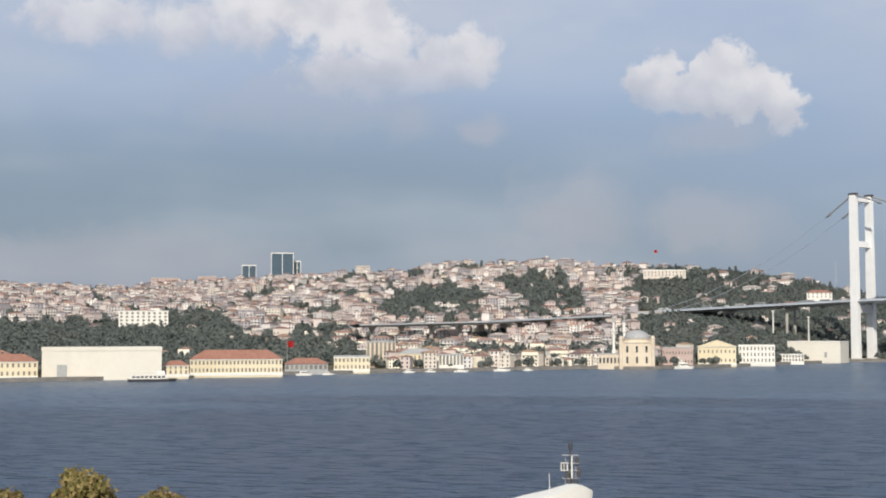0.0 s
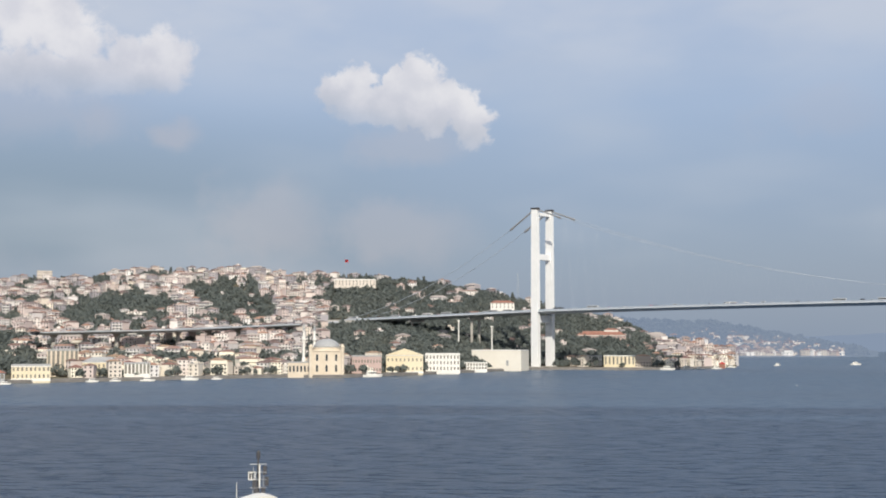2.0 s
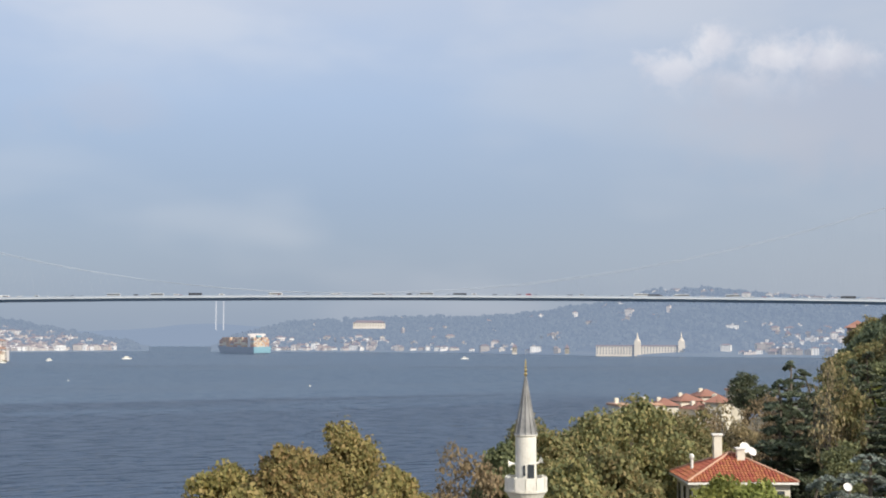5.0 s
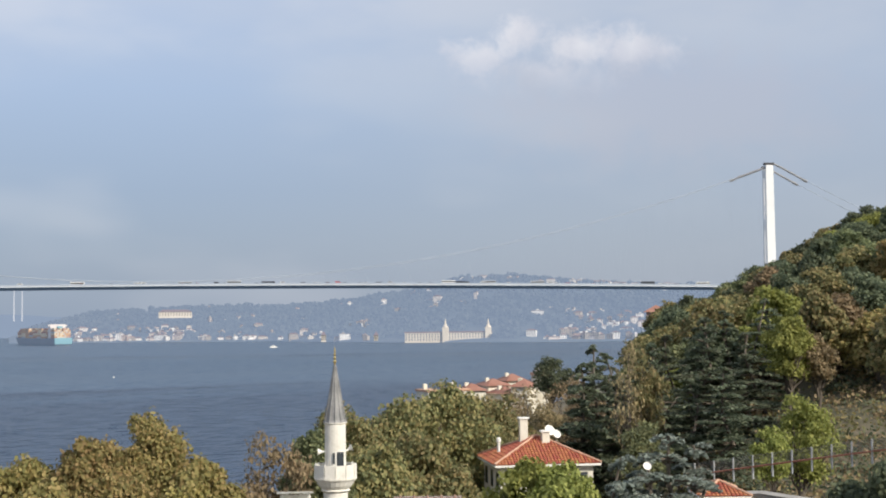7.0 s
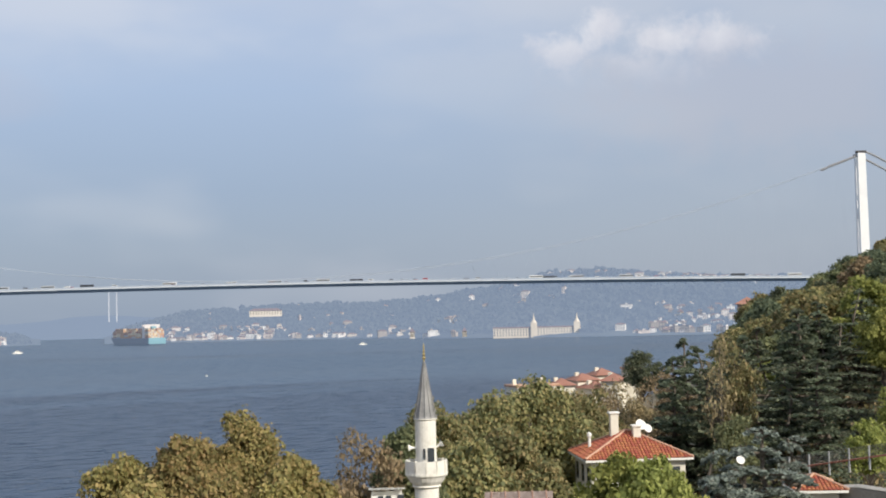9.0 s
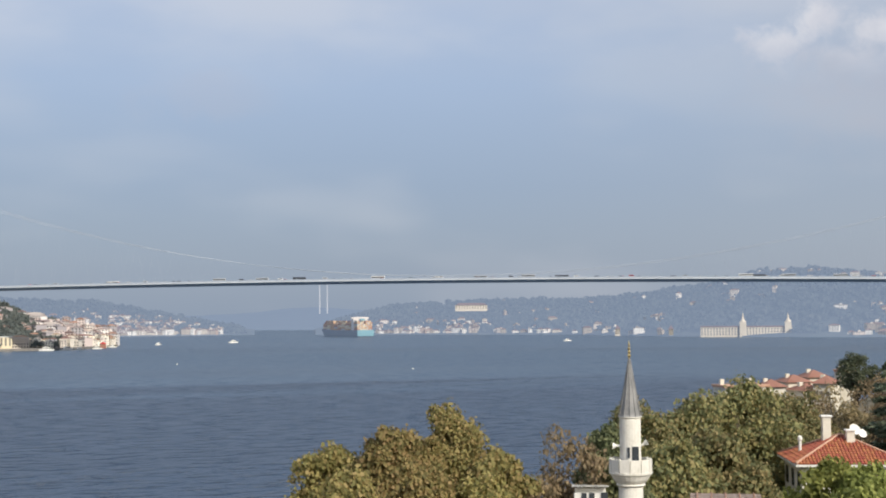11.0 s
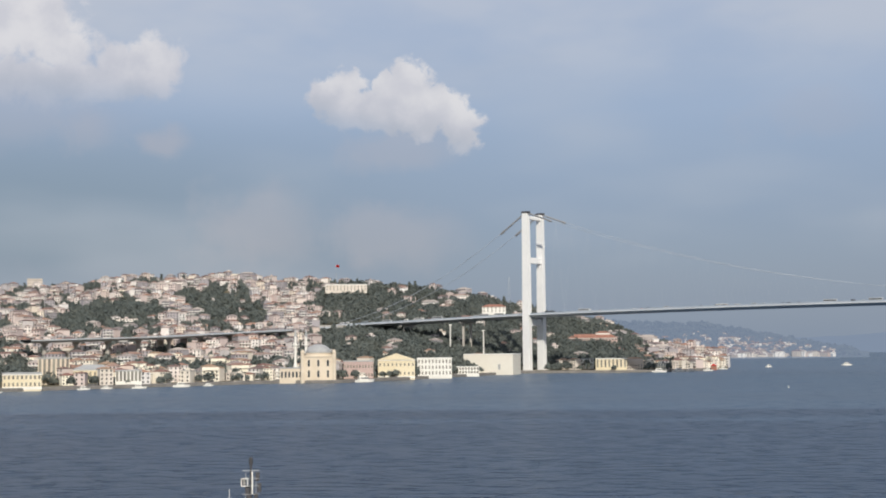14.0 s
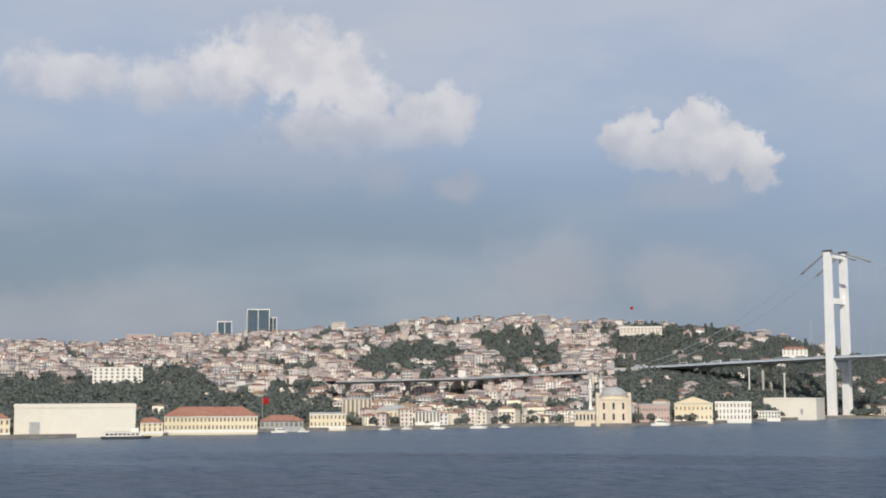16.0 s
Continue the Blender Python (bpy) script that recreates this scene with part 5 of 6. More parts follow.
def tree_meshes(kind, variant, leaf, tufts, size):
    """Trunk with limbs, and a crown of leaf tufts, about one metre in crown radius and tall as the kind wants (unit: crown radius)."""
    key = (kind, variant, leaf, tufts, size)
    if key in tree_cache:
        return tree_cache[key]
    r = random.Random(variant * 31 + len(kind))
    bm = bmesh.new()
    if kind == "broad":
        top = 3.0
        lobes = []
        lean = (r.uniform(-0.12, 0.12), r.uniform(-0.12, 0.12))
        for i in range(58):
            a = r.uniform(0, 2 * math.pi)
            h = r.uniform(-0.85, 1.0)
            k = math.sqrt(max(0.05, 1 - h * h)) * r.uniform(0.35, 0.95) * (0.86 + 0.16 * math.sin(3 * a + variant))
            lobes.append(((k * math.cos(a) + lean[0] * h, k * math.sin(a) + lean[1] * h, 1.85 + h * 0.92 * r.uniform(0.82, 1.0)), r.uniform(0.15, 0.34)))
        lobes.append(((lean[0] + r.uniform(-0.2, 0.2), lean[1] + r.uniform(-0.2, 0.2), 2.65), 0.24))
        lobes.append(((lean[0] + r.uniform(-0.3, 0.3), lean[1] + r.uniform(-0.3, 0.3), 2.84), 0.14))
        limb_bm(bm, (0, 0, -0.6), (0.03, 0.02, 1.2), 0.085, 0.06, r)
        for l in lobes[::3]:
            limb_bm(bm, (0, 0, r.uniform(0.6, 1.3)), l[0], 0.035, 0.008, r)
        pts, outs = lobed(tufts, lobes, variant + 5)
        loose = 0.7
    elif kind == "cedar":
        pts = []
        limb_bm(bm, (0, 0, -0.4), (0.02, 0, 3.3), 0.075, 0.015, r, 6)
        g = np.random.default_rng(variant)
        levels = 13
        for i in range(levels):
            f = i / (levels - 1)
            z = 0.55 + 2.7 * f
            reach = (1.0 - 0.78 * f ** 1.7) * r.uniform(0.75, 1.2)
            boughs = 5 if i < 9 else 4
            turn = r.uniform(0, 6.28)
            for k in range(boughs):
                a = turn + 2 * math.pi * (k + r.random() * 0.8) / boughs
                rr = max(0.1, reach * r.uniform(0.45, 1.12))
                zb = z + r.uniform(-0.05, 0.05)
                tip = Vector((rr * math.cos(a), rr * math.sin(a), zb + rr * r.uniform(-0.12, 0.22)))
                limb_bm(bm, (0, 0, zb - 0.05), tip, 0.020, 0.004, r, 3)
                n = int(tufts * rr / (levels * 3.3))
                t = g.uniform(0.12, 1.05, n) ** 0.65
                side = np.array([-math.sin(a), math.cos(a), 0.0])
                # sprays in bunches along the bough, drooping at the tip
                bunch = np.round(t * 5.0 + g.normal(size=n) * 0.18) / 5.0
                t = 0.35 * t + 0.65 * bunch
                q = np.outer(t, np.array([tip.x, tip.y, tip.z - zb])) + np.outer(g.normal(size=n) * 0.17 * rr * (1.15 - 0.6 * t), side)
                q[:, 2] += zb - 0.07 * t * t + np.abs(g.normal(size=n)) * 0.016
                pts.append(q)
        pts = np.concatenate(pts)
        outs = np.tile(np.array([0.0, 0.0, 1.0]), (len(pts), 1))
        loose = 0.4
    else:  # sparse
        limb_bm(bm, (0, 0, -0.5), (0.05, 0, 1.3), 0.07, 0.045, r)
        ends = []
        for i in range(16):
            a, h = r.uniform(0, 6.28), r.uniform(1.3, 2.9)
            k = r.uniform(0.3, 0.95) * math.sqrt(max(0.1, 1 - ((h - 1.9) / 1.1) ** 2))
            e = Vector((k * math.cos(a), k * math.sin(a), h))
            s = Vector((0, 0, r.uniform(0.7, 1.4)))
            limb_bm(bm, s, e, 0.03, 0.006, r)
            ends.append((tuple(e), 0.28))
            for _ in range(5):
                f = s.lerp(e, r.uniform(0.5, 0.95))
                q = f + Vector((r.uniform(-0.3, 0.3), r.uniform(-0.3, 0.3), r.uniform(0, 0.35)))
                limb_bm(bm, f, q, 0.009, 0.003, r, 2)
                ends.append((tuple(q), 0.16))
        pts, outs = lobed(tufts, ends, variant + 9)
        loose = 1.2
    trunk = bpy.data.meshes.new("trunk")
    bm.to_mesh(trunk), bm.free()
    trunk.materials.append(M["bark"])
    v, f = leaf_cloud(pts, size, variant + 3, outs, loose)
    tree_cache[key] = (trunk, mesh_from("crown", v, f, M[leaf]))
    return tree_cache[key]


TREE_WORDS = {"leaf_plane": "tall plane tree with yellowing autumn leaves", "leaf_green": "broad green tree on the near slope", "leaf_olive": "broad olive-green tree with browning leaves", "leaf_bright": "young tree with bright green leaves",
              "leaf_dark": "dark evergreen tree on the wooded hill", "leaf_rust": "tree with thin rust-brown autumn leaves", "needle": "dark cedar with flat spreading branches", "needle_blue": "blue-green cedar with drooping layered branches"}


def tree(kind, leaf, az, d, top, radius, variant=0, tufts=7000, leaf_m=0.34, ground=None):
    """A tree whose tip reaches the height top and whose crown has the given radius; the leaf size is in metres."""
    g = near_ground(az, d) - 0.3 if ground is None else ground
    tall = {"broad": 2.98, "cedar": 3.35, "sparse": 2.95}[kind]
    sz = (top - g) / tall
    size = leaf_m * 0.72 / radius
    trunk, crown = tree_meshes(kind, variant, leaf, tufts, max(0.015, round(size / 0.015) * 0.015))
    p = polar(az, d, g)
    if kind == "broad":
        radius *= 1.12
    m = Matrix.Translation(p) @ pose(0, 0, 0, 0, 0, (az * 57 + d * 13) % 360)
    ob = thing("tree", m, TREE_WORDS[leaf], "tree", "trees of the near shore")
    tr, cr = part("trunk", trunk, None, ob), part("crown", crown, None, ob)
    tr.scale = cr.scale = (radius, radius, sz)
    if kind == "broad":
        h = min(sz, radius * 1.2)
        cr.scale, cr.location = (radius, radius, h), (0, 0, (top - g) - tall * h)
    return ob


def top_at(d, el):
    return EYE_Z + d * math.tan(radians(el))


# plane trees along the water
for a, d, el, r, v in ((17.3, 94, -5.3, 2.9, 0), (19.5, 93, -4.5, 3.0, 1), (22.1, 99, -3.7, 3.5, 2), (20.9, 96, -4.9, 2.6, 3), (24.2, 95, -5.5, 2.6, 0), (20.8, 86, -6.0, 3.0, 3), (23.4, 86, -6.6, 2.8, 1), (17.9, 84, -6.4, 2.6, 2),
                       (-31.2, 92, -5.45, 3.2, 1), (-34.6, 90, -6.3, 2.6, 2), (-28.6, 92, -6.4, 2.4, 0)):
    tree("broad", "leaf_plane", a, d, top_at(d, el), r, v, 22000, 0.25)
for a, d, el, r, v in ((30.3, 118, -3.4, 4.2, 1), (32.4, 124, -3.25, 4.8, 2), (34.5, 130, -2.6, 4.8, 0), (36.4, 140, -3.0, 4.8, 3), (31.2, 104, -5.0, 3.6, 3), (33.5, 108, -4.6, 3.6, 1), (28.8, 112, -4.5, 2.6, 0), (29.2, 100, -6.2, 2.2, 2), (35.3, 142, -3.4, 3.2, 2)):
    tree("broad", "leaf_olive" if r > 3 else "leaf_green", a, d, top_at(d, el), r, v, 20000, 0.27)
tree("sparse", "leaf_rust", 27.0, 100, top_at(100, -4.4), 3.9, 0, 9000, 0.24)
for a, d, el, r, v in ((38.0, 165, -3.0, 5.0, 1), (39.4, 175, -2.75, 4.6, 2), (37.0, 190, -2.75, 4.5, 0), (40.2, 190, -2.6, 4.5, 0)):
    tree("sparse", "leaf_rust", a, d, top_at(d, el), r, v, 5200, 0.32)
# bright young trees in front of the house, blue cedar beside it
for a, d, el, r, v in ((37.6, 76, -5.75, 2.3, 0), (39.5, 74, -6.0, 2.3, 1), (38.6, 72, -6.9, 2.2, 2), (36.2, 74, -7.6, 1.6, 1), (41.2, 73, -7.6, 1.7, 0)):
    tree("broad", "leaf_bright", a, d, top_at(d, el), r, v, 13000, 0.26)
for a, d, el, r, v in ((43.5, 86, -4.6, 5.6, 1), (41.6, 83, -5.5, 4.2, 2), (44.6, 88, -5.0, 5.0, 0), (42.6, 85, -5.4, 5.0, 1)):
    tree("cedar", "needle_blue", a, d, top_at(d, el), r, v, 30000, 0.32)
# cedars at the foot of the hill
for a, d, el, r, v in ((40.5, 152, -0.95, 5.0, 0), (41.0, 157, -1.25, 5.0, 2), (40.0, 149, -1.7, 4.4, 1), (41.5, 165, -2.2, 3.0, 1), (43.5, 152, -0.55, 4.6, 2), (45.1, 158, 0.15, 5.0, 1), (46.8, 150, -0.5, 5.2, 0), (44.4, 140, -2.4, 4.4, 2), (47.6, 172, 0.9, 4.6, 2), (46.0, 172, 0.4, 4.4, 0), (42.9, 168, -0.9, 4.0, 1), (45.9, 138, -1.9, 4.6, 1)):
    tree("cedar", "needle", a, d, top_at(d, el), r, v, 15000, 0.42)
tree("sparse", "leaf_rust", 41.9, 142, top_at(142, -1.2), 2.6, 2, 900, 0.20)
tree("sparse", "leaf_olive", 42.7, 144, top_at(144, -1.5), 2.6, 1, 5000, 0.24)
tree("broad", "leaf_green", 42.6, 132, top_at(132, -4.2), 3.0, 2, 6000, 0.28)
tree("broad", "leaf_bright", 48.9, 122, top_at(122, -3.15), 2.9, 2, 6500, 0.24)
tree("broad", "leaf_bright", 47.7, 118, top_at(118, -4.4), 1.8, 1, 4000, 0.22)
tree("broad", "leaf_rust", 49.6, 168, top_at(168, -0.6), 2.3, 3, 5000, 0.28)
tree("broad", "leaf_bright", 48.5, 166, top_at(166, 0.15), 3.0, 3, 6500, 0.30)
tree("broad", "leaf_olive", 52.6, 142, top_at(142, 0.4), 2.7, 1, 8000, 0.26)
tree("sparse", "leaf_rust", 53.4, 150, top_at(150, 1.9), 3.0, 0, 1400, 0.24)
for a, d, el, r, v in ((51.2, 74, -6.3, 2.7, 3), (53.0, 72, -5.7, 2.8, 1), (55.0, 74, -5.4, 3.2, 0), (49.9, 76, -7.3, 1.9, 2)):
    tree("broad", "leaf_dark", a, d, top_at(d, el), r, v, 13000, 0.26)
# the wooded hill
r9 = random.Random(21)
sky_el = table([(42.0, -0.85), (42.4, -0.15), (43.5, 0.95), (45.4, 1.2), (45.9, 1.6), (46.9, 2.3), (47.7, 2.6), (48.9, 3.05), (49.6, 3.65), (50.6, 4.05), (51.2, 4.45), (52.8, 4.85), (54, 5.0), (60, 5.4)])
placed = []
for i in range(22):
    a, d = 42.5 + 0.62 * i + r9.uniform(-0.12, 0.12), r9.uniform(296, 322)
    tree("broad", r9.choice(("leaf_green", "leaf_olive", "leaf_dark", "leaf_dark")), a, d, top_at(d, sky_el(a - 0.3) + r9.uniform(-0.22, 0.08)), r9.uniform(3.0, 4.6), r9.randrange(4), 6000, 0.46, top_at(d, sky_el(a - 0.3)) - 12.5)
    placed.append(polar(a, d))
tree("broad", "leaf_dark", 38.8, 335, top_at(335, -1.45), 5.5, 1, 6500, 0.50)
tries = 0
while len(placed) < 125 and tries < 6000:
    tries += 1
    a, d = r9.uniform(42.4, 57.0), r9.uniform(172, 318)
    p = polar(a, d)
    if any((p - q).length < 5.6 for q in placed):
        continue
    g = near_ground(a, d)
    top = min(g + r9.uniform(9, 15), top_at(d, sky_el(a - 0.5) - 0.3))
    if top < g + 4:
        continue
    placed.append(p)
    leaf = r9.choice(("leaf_green", "leaf_green", "leaf_olive", "leaf_dark", "leaf_dark", "leaf_plane", "leaf_rust", "leaf_bright", "needle"))
    if leaf in ("leaf_bright", "leaf_rust", "leaf_plane") and r9.random() < 0.5:
        leaf = "leaf_olive"
    if leaf == "needle" and d > 235:
        leaf = "leaf_dark"
    tree("cedar" if leaf == "needle" else "broad", leaf, a, d, top, r9.uniform(3.0, 5.0), r9.randrange(3), 6500, 0.46, min(g, top - r9.uniform(9.5, 13)))
# hillside scrub and shore greenery as one undergrowth
g9 = np.random.default_rng(4)
for name, leaf, label, count, reach in (("undergrowth", "leaf_dark", "dark shrubs and undergrowth on the slope", 800, (88, 330)), ("dry_scrub", "leaf_rust", "brown dry scrub and grass on the slope", 420, (100, 200)), ("green_scrub", "leaf_olive", "olive green shrubs on the slope", 420, (84, 190))):
    pts, outs = [], []
    for _ in range(count):
        a, d = r9.uniform(28, 58), r9.uniform(*reach)
        if near_shore(a) - d < 6 or (a > 50.5 and d < 112):
            continue
        p = polar(a, d, near_ground(a, d))
        n = 60
        q = g9.normal(size=(n, 3)) * np.array([1.5, 1.5, r9.uniform(0.4, 1.1)])
        q[:, 2] = np.abs(q[:, 2])
        pts.append(q + np.array(p))
        outs.append(q / np.linalg.norm(q, axis=1)[:, None])
    v, f = leaf_cloud(np.concatenate(pts), 0.34, 8, np.concatenate(outs), 0.8)
    tagged(new(name, mesh_from(name, v, f, M[leaf])), label, "shrubs", kind="stuff")


# ---- near shore: buildings ----
M["lead_cone"] = material("weathered_lead", [(0.15, 0.155, 0.16), (0.24, 0.24, 0.24), (0.33, 0.33, 0.32)], 1.5, rough=0.55, bump=0.01)
M["minaret_paint"] = material("minaret_plaster", [(0.52, 0.50, 0.44), (0.68, 0.66, 0.60), (0.76, 0.74, 0.68)], 0.9, bump=0.01)
M["brass"] = material("brass", [(0.55, 0.42, 0.18), (0.70, 0.56, 0.28)], 3.0, rough=0.35, metal=0.9)
M["plaster"] = material("house_plaster", [(0.56, 0.52, 0.44), (0.66, 0.62, 0.53), (0.72, 0.69, 0.60)], 0.5, bump=0.01)
M["tile_near"] = material("clay_tiles", [(0.27, 0.085, 0.045), (0.38, 0.13, 0.07), (0.46, 0.18, 0.10)], 0.8, random_ob=0.3, bump=0.01)
M["ridge_tile"] = material("ridge_tiles", [(0.44, 0.25, 0.17), (0.55, 0.36, 0.26)], 1.0)
M["orange_tile"] = material("orange_tiles", [(0.42, 0.16, 0.06), (0.55, 0.24, 0.09), (0.62, 0.32, 0.14)], 0.8, random_ob=0.3, bump=0.01)
M["pink_sheet"] = material("roof_sheet", [(0.36, 0.28, 0.25), (0.44, 0.35, 0.31), (0.50, 0.42, 0.38)], 0.5, rough=0.6)
M["stone_wall"] = material("retaining_wall", [(0.20, 0.18, 0.15), (0.30, 0.27, 0.23), (0.38, 0.35, 0.30)], 0.4, bump=0.06)


def minaret():
    d, a = 80.0, 29.66
    z = lambda el: EYE_Z + d * math.tan(radians(el))
    g = near_ground(a, d) - 1.0
    ob = thing("minaret", facing(a, d, 0), "white plastered minaret with a grey lead cone and balcony", "minaret")
    zc, zb = z(-4.09), z(-5.83)
    part("shaft", lathe(bmesh.new(), [(1.05, g), (1.05, g + 4), (0.80, g + 5), (0.74, zb - 3.2), (0.84, zb - 3.1), (0.84, zb - 2.9), (0.72, zb - 2.8), (0.70, zb - 1.6)], 24), M["minaret_paint"], ob, smooth=False)
    part("corbel", lathe(bmesh.new(), [(0.70, zb - 1.62), (0.86, zb - 1.5), (0.80, zb - 1.42), (1.0, zb - 1.2), (1.14, zb - 0.95), (1.24, zb - 0.86), (1.26, zb - 0.78)], 24), M["minaret_paint"], ob, "stepped balcony corbel")
    part("balcony_floor", lathe(bmesh.new(), [(1.24, zb - 0.79), (1.24, zb - 0.70)], 24), M["minaret_paint"], ob)
    for i in range(12):
        bm = bmesh.new()
        t0, t1 = 2 * math.pi * i / 12, 2 * math.pi * (i + 0.92) / 12
        q = [bm.verts.new((rr * math.cos(t), rr * math.sin(t), h)) for rr in (1.24, 1.16) for t in (t0, t1) for h in (zb - 0.70, zb)]
        for fc in ((0, 2, 3, 1), (4, 5, 7, 6), (0, 1, 5, 4), (2, 6, 7, 3), (1, 3, 7, 5), (0, 4, 6, 2)):
            bm.faces.new([q[k] for k in fc])
        part("parapet_panel", bm, M["minaret_paint"], ob, "weathered parapet slab")
        part("parapet_post", box(bmesh.new(), 1.13 * math.cos(t0 - 0.02) - 0.05, 1.13 * math.cos(t0 - 0.02) + 0.05, 1.13 * math.sin(t0 - 0.02) - 0.05, 1.13 * math.sin(t0 - 0.02) + 0.05, zb - 0.7, zb + 0.06), M["minaret_paint"], ob)
    part("upper_shaft", lathe(bmesh.new(), [(0.62, zb - 0.8), (0.61, zc - 0.12), (0.68, zc - 0.06), (0.68, zc)], 24), M["minaret_paint"], ob)
    part("door", box(bmesh.new(), 0.10, 0.48, -0.66, -0.50, zb - 0.6, zb + 0.75, 0.02), M["window_dark"], ob, "dark balcony doorway")
    part("slot", box(bmesh.new(), -0.16, -0.03, -0.66, -0.56, zb + 0.1, zb + 0.7), M["window_dark"], ob)
    zt = z(-1.72)
    bm = bmesh.new()
    n = 12
    prev = None
    for k, h in ((0.68, zc), (0.62, zc + 0.12), (0.36, zc + (zt - zc) * 0.45), (0.10, zt - 0.25), (0.05, zt)):
        cur = [bm.verts.new((k * math.cos(2 * math.pi * i / n), k * math.sin(2 * math.pi * i / n), h)) for i in range(n)]
        if prev:
            for i in range(n):
                bm.faces.new((prev[i], prev[(i + 1) % n], cur[(i + 1) % n], cur[i]))
        prev = cur
    bm.faces.new(prev)
    cone = part("cone", bm, M["lead_cone"], ob, "weathered lead-sheeted cone")
    for i in range(n):
        t = 2 * math.pi * i / n
        part("seam", tube(bmesh.new(), [(0.69 * math.cos(t), 0.69 * math.sin(t), zc), (0.37 * math.cos(t), 0.37 * math.sin(t), zc + (zt - zc) * 0.45), (0.06 * math.cos(t), 0.06 * math.sin(t), zt)], 0.022, 4), M["lead_cone"], cone)
    h = z(-0.947) - zt
    part("finial", lathe(bmesh.new(), [(0.05, zt), (0.05, zt + 0.1 * h), (0.12, zt + 0.18 * h), (0.05, zt + 0.28 * h), (0.10, zt + 0.38 * h), (0.04, zt + 0.48 * h), (0.085, zt + 0.58 * h), (0.03, zt + 0.66 * h), (0.06, zt + 0.74 * h), (0.012, zt + h)], 10), M["brass"], ob, "gilded brass finial")
    for s in (-1, 1):
        bm = bmesh.new()
        lathe(bm, [(0.05, 0), (0.07, 0.22), (0.19, 0.42), (0.21, 0.44)], 14)
        ls = part("loudspeaker", bm, M["white"], ob, "white horn loudspeaker")
        ls.matrix_basis = pose(s * 0.58, -0.15, zb + 0.75, 0, 90 * s + (0 if s < 0 else -30), 0)


minaret()


def tile_field(parent, quad, mat, du=0.30, dv=0.42, name="tile", limit=300):
    """Barrel tiles laid in courses over a slope given by its eave (a, b) and top (d, c); the first 300 are parts, the rest one joined part."""
    a, b, c, d = [Vector(q) for q in quad]
    n = (b - a).cross(d - a).normalized()
    if n.z < 0:
        n = -n
    nu, nv = max(1, round((b - a).length / du)), max(1, round(((d + c) / 2 - (a + b) / 2).length / dv))
    e = (b - a).normalized()
    up = ((d + c) / 2 - (a + b) / 2).normalized()
    up = (up - e * up.dot(e)).normalized()
    seg = 4
    verts, faces = [], []
    for k in (0, 1):
        for i in range(seg + 1):
            t = math.pi * i / seg
            verts.append((-(du * 0.46 - 0.02 * k) * math.cos(t), k * (dv + 0.06), (0.085 - 0.02 * k) * math.sin(t) + 0.035 - 0.03 * k))
    for i in range(seg):
        faces.append((i, i + 1, seg + 2 + i, seg + 1 + i))
    faces.append(tuple(range(seg, -1, -1)))
    me = mesh_from(name, verts, faces, mat)
    rest_v, rest_f, made = [], [], 0
    L, R = (d - a), (c - b)
    spots = []
    for j in range(nv):
        lo, hi = a + L * (j / nv), b + R * (j / nv)
        w = (hi - lo).length
        k = max(1, int(w / du))
        off = (a - lo).dot(e) % du
        for i in range(k):
            spots.append(lo + e * (off + du * (i + 0.5)) if off + du * (i + 0.5) < w else lo + e * (w - du * 0.4))
    for s in spots:
        m = Matrix((e, up, n)).transposed().to_4x4()
        m.translation = s
        if made < limit:
            q = part(name, me, None, parent)
            q.matrix_basis = m
            made += 1
        else:
            k = len(rest_v)
            rest_v.extend(m @ Vector(p) for p in verts)
            rest_f.extend([x + k for x in f] for f in faces)
    if rest_f:
        q = part("tiles", mesh_from("tiles", rest_v, rest_f, mat), None, parent)
        q["kind"] = "stuff"


